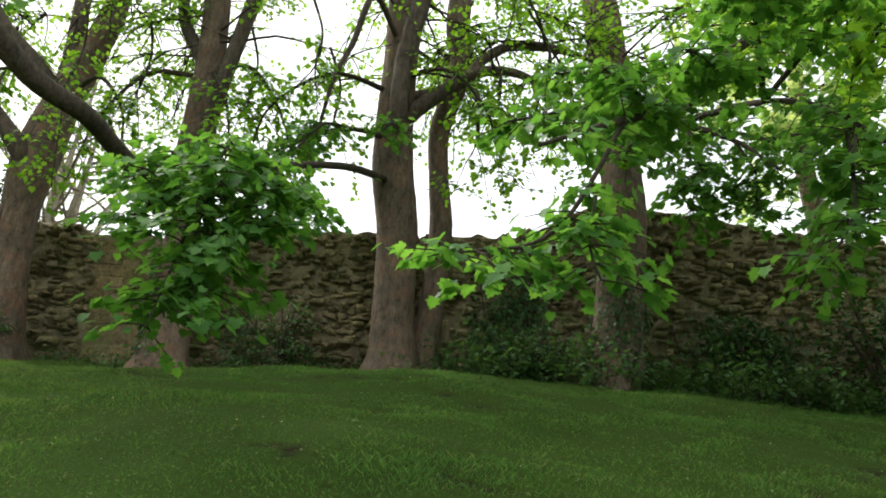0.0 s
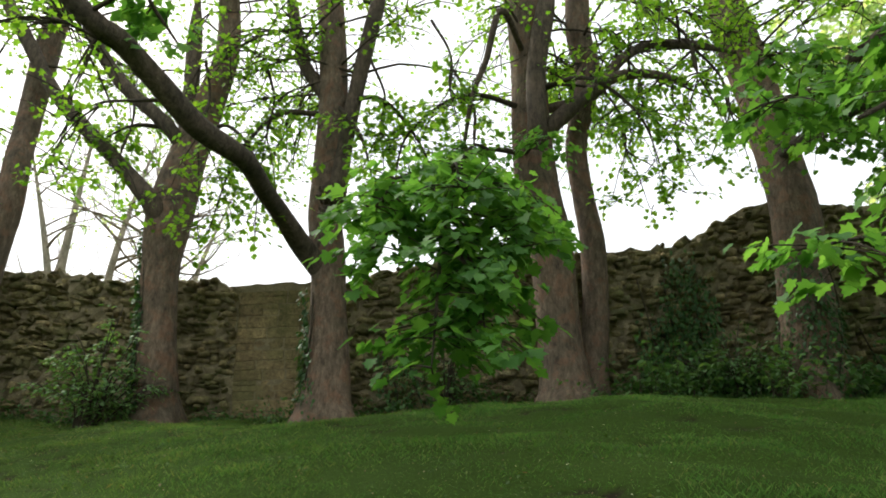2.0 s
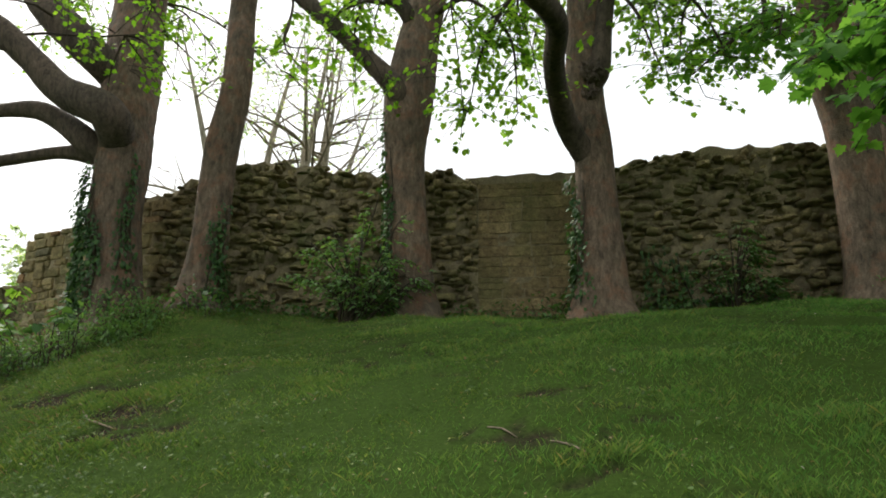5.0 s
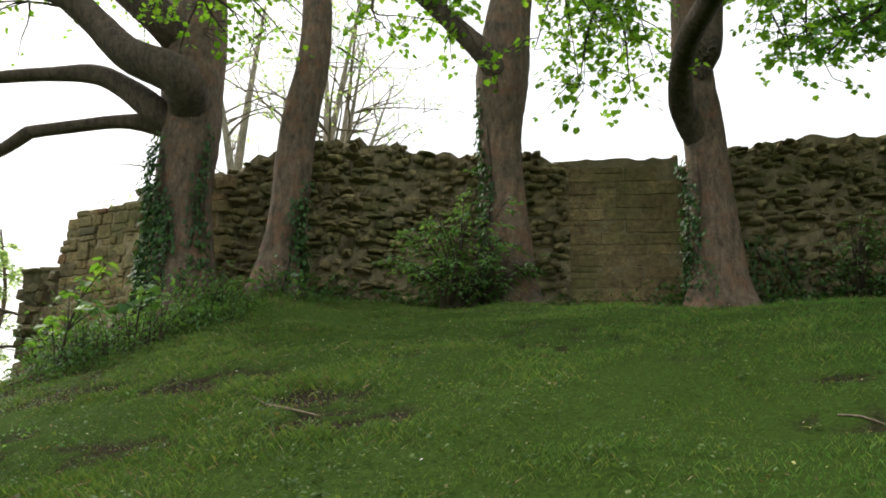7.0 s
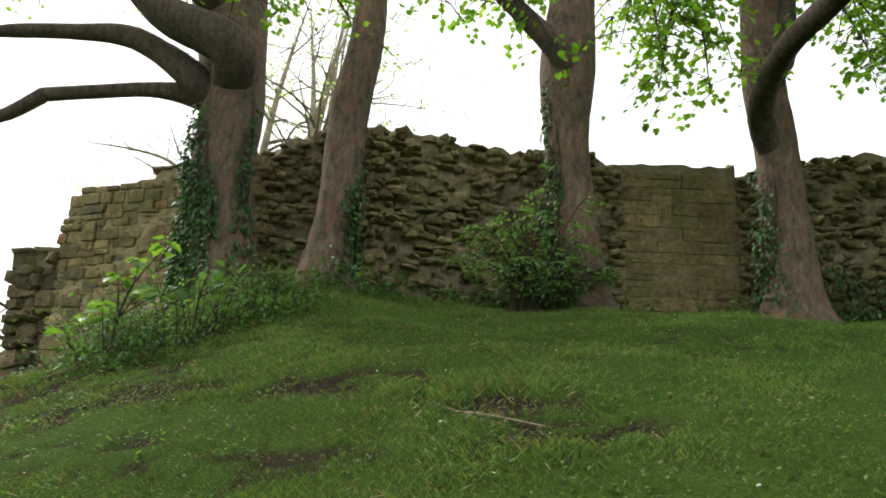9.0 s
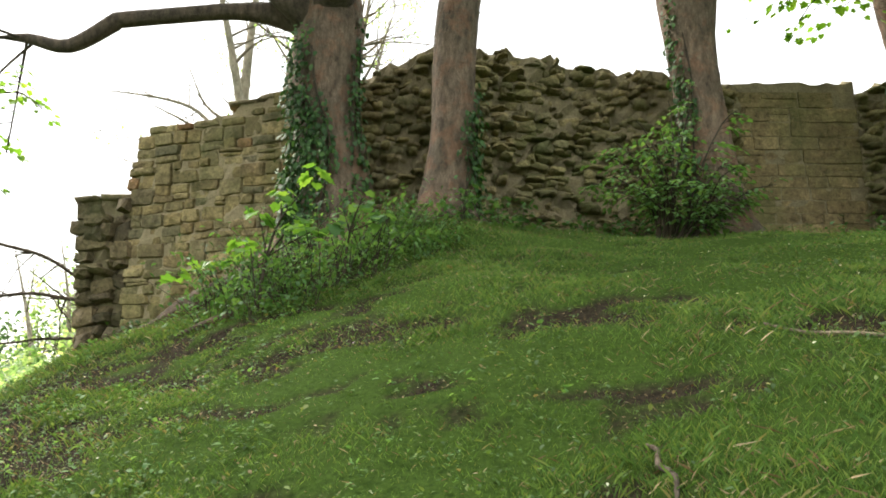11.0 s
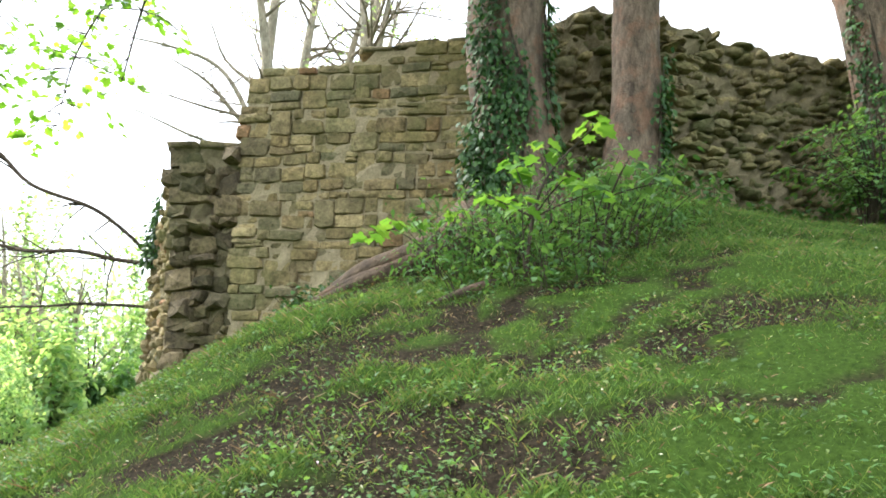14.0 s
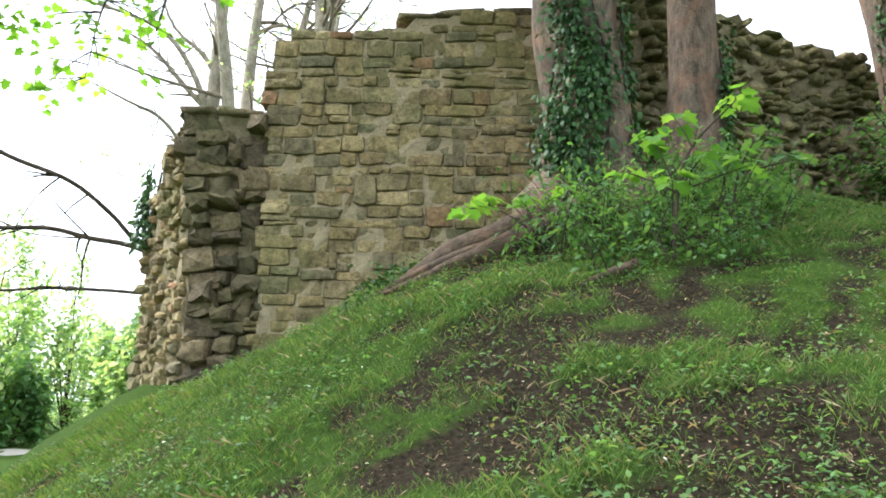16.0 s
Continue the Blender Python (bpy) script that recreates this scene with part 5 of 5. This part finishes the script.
bare_tree("slender pale tree among the hazy bushes", -25.6, 37.0, -0.3, 10, 3, 507, 3)
bare_tree("slender pale tree among the hazy bushes", -21.9, 34.0, -0.3, 8, 3, 508, 3)
bare_tree("pale slender tree just coming into leaf", -11.4, 21.5, 1.8, 12, 3, 505, 4)

# trunk stays unseen; the dense crown is added to darken the right-hand lawn
tree("tree", "added sycamore, trunk out of view, crown shading the lawn", [(6.3, 8.6, 2.6, 0.4), (6.3, 8.6, 3.4, 0.36), (6.2, 8.5, 5.0, 0.34), (6.0, 8.4, 7.0, 0.3), (5.9, 8.3, 9.0, 0.26)],
     [[(6.0, 8.3, 5.6, 0.16), (5.2, 7.0, 6.2, 0.12), (4.4, 5.6, 6.4, 0.08), (3.6, 4.2, 6.6, 0.05)], [(6.0, 8.3, 6.4, 0.16), (6.4, 6.5, 7.2, 0.12), (6.0, 4.5, 7.6, 0.08), (5.0, 2.8, 7.8, 0.05)]],
     640, leaf_size=(0.11, 0.18), n_start=64, per_twig=19, low=4.6)

FAR_TREE = dict(bark=M_BARK, leaf_mat=M_FAR_HAZE, n_start=40, leaf_size=(0.13, 0.22), per_twig=16, low=5.6, top=15, hang=0)
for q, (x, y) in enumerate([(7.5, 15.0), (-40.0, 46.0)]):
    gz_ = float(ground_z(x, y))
    tree("far_tree", "leafy tree in haze-lightened green behind the wall", [(x, y, gz_, 0.3), (x + 0.1, y, gz_ + 2, 0.26), (x, y, gz_ + 4, 0.22), (x - 0.2, y, gz_ + 6, 0.18)], [], 520 + 9 * q, **FAR_TREE)


def bush(label, x, y, rx, ry, height, count, seed, mat, size, name="bush"):
    """A loose heap of leaves round branching stems, with an uneven outline."""
    k = np.random.default_rng(seed)
    root = tagged(new(name), label, "bush")
    lobes = []
    for _ in range(14):
        a_, f = k.uniform(0, 6.28), math.sqrt(k.random())
        lobes.append((f * 0.85 * rx * math.cos(a_), f * 0.85 * ry * math.sin(a_), height * k.uniform(0.15, 0.85) * (1 - 0.55 * f), k.uniform(0.22, 0.5)))
    pos = []
    for lx, ly, lz, lr in lobes:
        n = count // 14
        d = k.normal(0, 1, (n, 3))
        d /= np.linalg.norm(d, axis=1)[:, None]
        r = (k.uniform(0.3, 1.15, n) + 0.25 * k.random(n) ** 4)[:, None]
        pos.append(np.array((x + lx, y + ly, float(ground_z(x, y)) + lz)) + d * r * np.array((rx, ry, height * 0.55)) * lr)
    pos = np.vstack(pos)
    pos = pos[pos[:, 2] > ground_z(pos[:, 0], pos[:, 1]) + 0.05]
    n = len(pos)
    z = float(ground_z(x, y))
    array_object("stem", *joined([tube_arrays([(x, y, z - 0.1, 0.06), (x + 0.5 * lx, y + 0.5 * ly, z + 0.55 * lz, 0.04), (x + lx, y + ly, z + lz, 0.015)], 5, 0.3) for lx, ly, lz, lr in lobes]), M_TWIG, root)
    array_object("foliage", *scatter(plain_leaf(), pos, k.uniform(0, 6.28, n), k.normal(0.4, 0.4, n), k.normal(0, 0.5, n), k.uniform(*size, n)), mat, root)
    return root


def elder(label, x, y, rx, ry, height, peak, stems, per, seed, mat):
    """A shrub of arching stems with tiers of drooping pinnate leaves; peak shifts its top along x."""
    k = np.random.default_rng(seed)
    root = tagged(new("elder_shrub"), label, "bush")
    tubes, pos, head, tilt, size = [], [], [], [], []
    for _ in range(stems):
        a_, f = k.uniform(0, 6.28), math.sqrt(k.random())
        ex, ey = rx * f * math.cos(a_), ry * f * math.sin(a_)
        h = height * (1 - 0.75 * f) * k.uniform(0.6, 1.12)
        z = float(ground_z(x, y)) - 0.05
        line = [(x + 0.15 * ex, y + 0.15 * ey, z, 0.014), (x + 0.35 * ex + 0.4 * peak, y + 0.35 * ey, z + 0.55 * h, 0.010), (x + 0.75 * ex + 0.9 * peak * (1 - f), y + 0.75 * ey, z + 0.9 * h, 0.007), (x + ex + peak * (1 - f), y + ey, z + h, 0.004)]
        tubes.append(tube_arrays(line, 4, 0.2))
        p = smooth_line(line, 0.08)[:, :3]
        for _ in range(per):
            at = p[int(len(p) * (0.3 + 0.7 * k.random() ** 0.8)) - 1]
            b_ = a_ + k.normal(0, 1.0)
            L = k.uniform(0.16, 0.3)
            tip = at + L * np.array((math.cos(b_), math.sin(b_), -0.25 + 0.2 * k.normal()))
            tubes.append(tube_arrays([(*at, 0.003), (*(0.5 * (at + tip) + (0, 0, 0.03)), 0.0025), (*tip, 0.002)], 3, 0.2))
            for g, turn in ((0.4, 1.0), (0.4, -1.0), (0.7, 0.9), (0.7, -0.9), (1.0, 0.0)):
                pos.append(at + g * (tip - at) + (0, 0, 0.03 * (1 - abs(2 * g - 1))))
                head.append(b_ - math.pi / 2 + turn + 0.15 * k.normal())
                tilt.append(0.4 + 0.2 * k.normal())
                size.append(k.uniform(0.045, 0.082))
    pos = np.array(pos)
    pos[:, 2] = np.maximum(pos[:, 2], ground_z(pos[:, 0], pos[:, 1]) + 0.05)
    n = len(pos)
    tagged(array_object("stem", *joined(tubes), M_TWIG, root), kind="stuff")
    array_object("foliage", *scatter(plain_leaf(), pos, np.array(head), np.array(tilt), k.normal(0, 0.2, n), np.array(size)), mat, root)
    return root


elder("bushy green elder shrub beside a forked tree", -6.95, 9.95, 1.2, 0.5, 2.1, 0.35, 26, 17, 551, M_ELDER)
elder("small elder shrub against the rubble wall", -2.4, 10.6, 0.6, 0.35, 1.45, 0.0, 16, 11, 552, M_HERB)
elder("dark elder shrub in front of the ivy", 1.3, 10.4, 0.8, 0.4, 1.5, 0.0, 20, 12, 553, M_HERB)
bush("dark shrub against the end of the wall", 4.1, 10.6, 0.8, 0.4, 1.7, 1500, 554, M_IVY, (0.06, 0.12), "dark_shrub")
bush("spreading dark shrub under the trees", 5.9, 10.2, 1.1, 0.6, 3.2, 3000, 555, M_IVY, (0.06, 0.12), "dark_shrub")
for q, (x, y, rx, ry, h, mat) in enumerate([(-20.9, 31.0, 1.2, 1.2, 6.5, M_FAR_HAZE), (-15.6, 34.0, 1.0, 1.0, 6.0, M_FAR_HAZE), (4.7, 13.7, 1.7, 0.9, 4.6, M_LEAF), (-22.5, 31.0, 2.6, 2.2, 6.5, M_FAR_HAZE), (-20.6, 25.0, 1.8, 1.5, 3.8, M_FAR_HAZE), (-25.5, 41.0, 2.0, 2.0, 15.0, M_FAR_HAZE), (-28.5, 42.0, 2.2, 2.0, 12.0, M_FAR_HAZE), (-21.8, 39.0, 2.3, 2.0, 11.5, M_FAR_HAZE), (-19.3, 32.5, 1.1, 1.0, 4.4, M_ELDER), (-17.3, 41.0, 1.4, 1.3, 6.0, M_FAR_HAZE), (-19.6, 45.0, 2.0, 1.8, 11.5, M_FAR_HAZE), (-22.3, 46.0, 2.2, 2.0, 13.0, M_FAR_HAZE), (-23.6, 37.0, 1.8, 1.6, 9.0, M_FAR_HAZE), (-23.5, 24.0, 2.2, 2.0, 4.0, M_FAR_HAZE), (-22.8, 42.0, 2.6, 2.5, 5.5, M_HERB), (-30.0, 38.0, 5.0, 4.0, 10.0, M_HERB), (-15.5, 50.0, 3.5, 3.0, 8.0, M_FAR_HAZE), (-34.0, 30.0, 5.0, 4.0, 9.0, M_FAR_HAZE), (-26.0, 33.0, 2.8, 2.5, 7.0, M_FAR_HAZE), (-24.5, 58.0, 6.0, 4.0, 11.0, M_FAR_HAZE), (-20.5, 34.0, 1.5, 1.5, 4.0, M_FAR_HAZE)]):
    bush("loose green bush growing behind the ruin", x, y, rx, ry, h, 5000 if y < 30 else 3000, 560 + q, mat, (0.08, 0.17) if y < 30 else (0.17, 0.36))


def bare_branch(label, pts, seed, twigs=26):
    k = np.random.default_rng(seed)
    bent = smooth_line(pts, 0.42)
    bent[1:, :3] += k.normal(0, 0.05, (len(bent) - 1, 3)) * (1, 0.6, 1)
    pts = [tuple(p) for p in bent]
    line = smooth_line(pts, 0.1)
    tubes = []
    for _ in range(twigs):
        q = k.integers(int(len(line) * 0.2), len(line) - 3)
        d = line[q + 2, :3] - line[q, :3]
        d = d / np.linalg.norm(d) + k.normal(0, 0.5, 3)
        at, tl, L = line[q, :3].copy(), [], k.uniform(0.4, 1.1)
        for s_ in range(4):
            tl.append((*at, max(0.003, line[q, 3] * 0.45 - 0.003 * s_)))
            d = d + k.normal(0, 0.2, 3)
            at = at + d / np.linalg.norm(d) * L / 3
        tubes.append(tube_arrays(tl, 4, 0.15))
    root = tagged(new("bare_branch"), label, "branch")
    array_object("limb", *tube_arrays(pts, 7, 0.1, 0.06, seed), M_BARK_D, root, smooth=True)
    tagged(array_object("twig", *joined(tubes), M_TWIG, root), kind="stuff")
    return root


bare_branch("long bare branch reaching out past the wall's end", [(-13.75, 14.2, 2.9, 0.032), (-14.4, 13.9, 3.2, 0.026), (-15.4, 13.4, 3.75, 0.026), (-16.8, 12.8, 4.4, 0.016), (-18.2, 12.4, 4.8, 0.006)], 88)
bare_branch("bare level branch past the wall's end", [(-13.75, 14.2, 2.8, 0.034), (-14.6, 14.0, 2.95, 0.03), (-16.0, 13.6, 3.05, 0.02), (-17.6, 13.2, 3.1, 0.006)], 89)
bare_branch("thin drooping branch past the wall's end", [(-13.8, 14.4, 2.4, 0.022), (-15.0, 14.3, 2.4, 0.02), (-16.5, 14.2, 2.1, 0.01), (-17.6, 14.0, 1.9, 0.004)], 90)


px_ = np.linspace(-34, -16.4, 40)
py_ = 29.0 + 0.9 * (px_ + 19) + 1.2 * np.sin(px_ * 0.3)
pv = [(x, y + d, float(ground_z(x, y + d)) + 0.02) for x, y in zip(px_, py_) for d in (-1.2, 0.0, 1.2)]
pf = [(3 * q + r, 3 * q + r + 3, 3 * q + r + 4, 3 * q + r + 1) for q in range(39) for r in range(2)]
tagged(mesh_object("path", pv, pf, M_PATH), "pale gravel path curving through the garden", "path", kind="structure")


# ---- grass, weeds and litter on the bank ----
def lawn(name, count, seed, height, width, material, label, x0=-15.5, x1=6.0, thin=0.9, tufts=0, lay=0.55):
    k = np.random.default_rng(seed)
    x = k.uniform(x0, x1, count)
    y = path_y(x) + 1.2 + (11.3 - path_y(x) - 1.2) * k.random(count) ** 1.15
    x = x + k.normal(0, 0.6, count) * (np.abs(x + 6.0) < 2.0)
    if tufts:
        cx, cy = k.uniform(x0, x1, tufts), k.random(tufts) ** 1.2
        cy = path_y(cx) + 1.4 + (10.6 - path_y(cx)) * cy
        q = k.integers(0, tufts, count)
        x, y = cx[q] + k.normal(0, 0.12, count), cy[q] + k.normal(0, 0.08, count)
    keep = (k.random(count) > soil(x, y) * 1.25 * thin) & (y < 11.35)
    keep &= k.random(count) < 0.12 + 1.7 * np.clip(0.5 * patchy(x * 0.6 + 50, y + 20, 0.38) + 0.5 * patchy(x + 5, y + 2, 0.14) - 0.18, 0, 1)
    x, y = x[keep], y[keep]
    n = len(x)
    a_, h = k.uniform(0, 6.28, n), k.uniform(*height, n) * (0.4 + 1.2 * patchy(x * 0.6 + 50, y + 20, 0.38))
    w, lean = k.uniform(*width, n), k.normal(0, lay, (n, 2)) * h[:, None]
    z = ground_z(x, y) - 0.005
    v = np.empty((n, 4, 3))
    dx, dy = np.cos(a_) * w, np.sin(a_) * w
    v[:, 0] = np.stack([x - dx, y - dy, z], -1)
    v[:, 1] = np.stack([x + dx, y + dy, z], -1)
    v[:, 2] = np.stack([x + dx * 0.7 + lean[:, 0] * 0.4, y + dy * 0.7 + lean[:, 1] * 0.4, z + h * 0.6], -1)
    v[:, 3] = np.stack([x + lean[:, 0], y + lean[:, 1], z + h], -1)
    t = (np.array([(0, 1, 2), (0, 2, 3)])[None] + (np.arange(n) * 4)[:, None, None]).reshape(-1, 3)
    return tagged(array_object(name, v.reshape(-1, 3), t, material), label, "grass", kind="stuff")


lawn("grass", 420000, 601, (0.012, 0.032), (0.0006, 0.0011), M_GRASS, "short uneven green turf on the sloping bank", x0=-15.5, x1=-6.0, thin=0.9)
lawn("grass", 300000, 604, (0.012, 0.032), (0.0006, 0.0012), M_LAWN, "short green turf of the shaded lawn", x0=-6.0, x1=6.0)
lawn("grass_tufts", 190000, 602, (0.022, 0.05), (0.0005, 0.001), M_GRASS, "longer fine grass tufts scattered over the bank", x1=-3.0, tufts=1300, thin=0.7)
lawn("grass_tufts", 60000, 605, (0.02, 0.045), (0.0006, 0.0011), M_LAWN, "longer grass tufts in the shaded lawn", x0=-4.0, tufts=600)


def litter(name, label, category, leaf, count, seed, size, material, x0, x1, flat=0.15, lift=0.012, bias=False):
    k = np.random.default_rng(seed)
    x = k.uniform(x0, x1, count)
    y = path_y(x) + 1.3 + (11.0 - path_y(x) - 1.3) * k.random(count) ** 1.2
    if bias:
        keep = k.random(count) < 0.10 + soil(x, y)
        x, y = x[keep], y[keep]
    n = len(x)
    pos = np.stack([x, y, ground_z(x, y) + lift], -1)
    return tagged(array_object(name, *scatter(leaf, pos, k.uniform(0, 6.28, n), k.normal(0, flat, n), k.normal(0, flat, n), k.uniform(*size, n)), material), label, category, kind="stuff")


litter("leaf_litter", "dry brown leaf scraps on bare soil", "leaf litter", plain_leaf(), 60000, 611, (0.006, 0.022), M_LITTER, -15, 5, 0.35, 0.015, True)
litter("fallen_petals", "tiny pale petals dotted over the grass", "petals", plain_leaf(), 500, 613, (0.01, 0.022), M_PETAL, -15, 5, 0.4, 0.04)


def rosettes(name, label, count, per, seed, size, x0, x1, power, rise, mat=None):
    """Small broad-leaved weeds growing in rosettes."""
    k = np.random.default_rng(seed)
    cx = k.uniform(x0, x1, count)
    cy = path_y(cx) + 1.3 + (10.8 - path_y(cx) - 1.3) * k.random(count) ** power
    keep = (k.random(count) < np.clip((x1 + 0.5 - cx) / 3.5, 0, 1)) & (k.random(count) < 0.1 + 1.6 * np.clip(patchy(cx + 9, cy + 4, 0.7) - 0.25, 0, 1))
    cx, cy = cx[keep], cy[keep]
    count = len(cx)
    x = np.repeat(cx, per) + k.normal(0, 0.035, count * per)
    y = np.repeat(cy, per) + k.normal(0, 0.035, count * per)
    n = len(x)
    pos = np.stack([x, y, ground_z(x, y) + k.uniform(0.01, rise, n)], -1)
    return tagged(array_object(name, *scatter(plain_leaf(), pos, k.uniform(0, 6.28, n), k.normal(0.05, 0.4, n), k.normal(0, 0.3, n), np.repeat(k.uniform(*size, count), per) * k.uniform(0.5, 1.25, n)), mat or M_WEED), label, "weeds", kind="stuff")


rosettes("broad_weeds", "small broad-leaved weeds in the thin turf", 16000, 6, 614, (0.008, 0.032), -15.5, -4.5, 1.2, 0.07)
rosettes("broad_weeds", "sparse broad-leaved weeds in the lawn", 1800, 6, 615, (0.015, 0.04), -7.5, 6.0, 1.2, 0.04)
rosettes("broad_weeds", "larger leafy weeds spreading over the worn bank", 1900, 9, 616, (0.015, 0.038), -15.0, -8.5, 1.5, 0.09, M_ELDER)
lawn("dead_grass", 24000, 603, (0.012, 0.035), (0.0007, 0.0014), M_LITTER, "dry straw-coloured stalks in the turf", x0=-15.5, x1=-6.5, thin=0.2, lay=1.1)
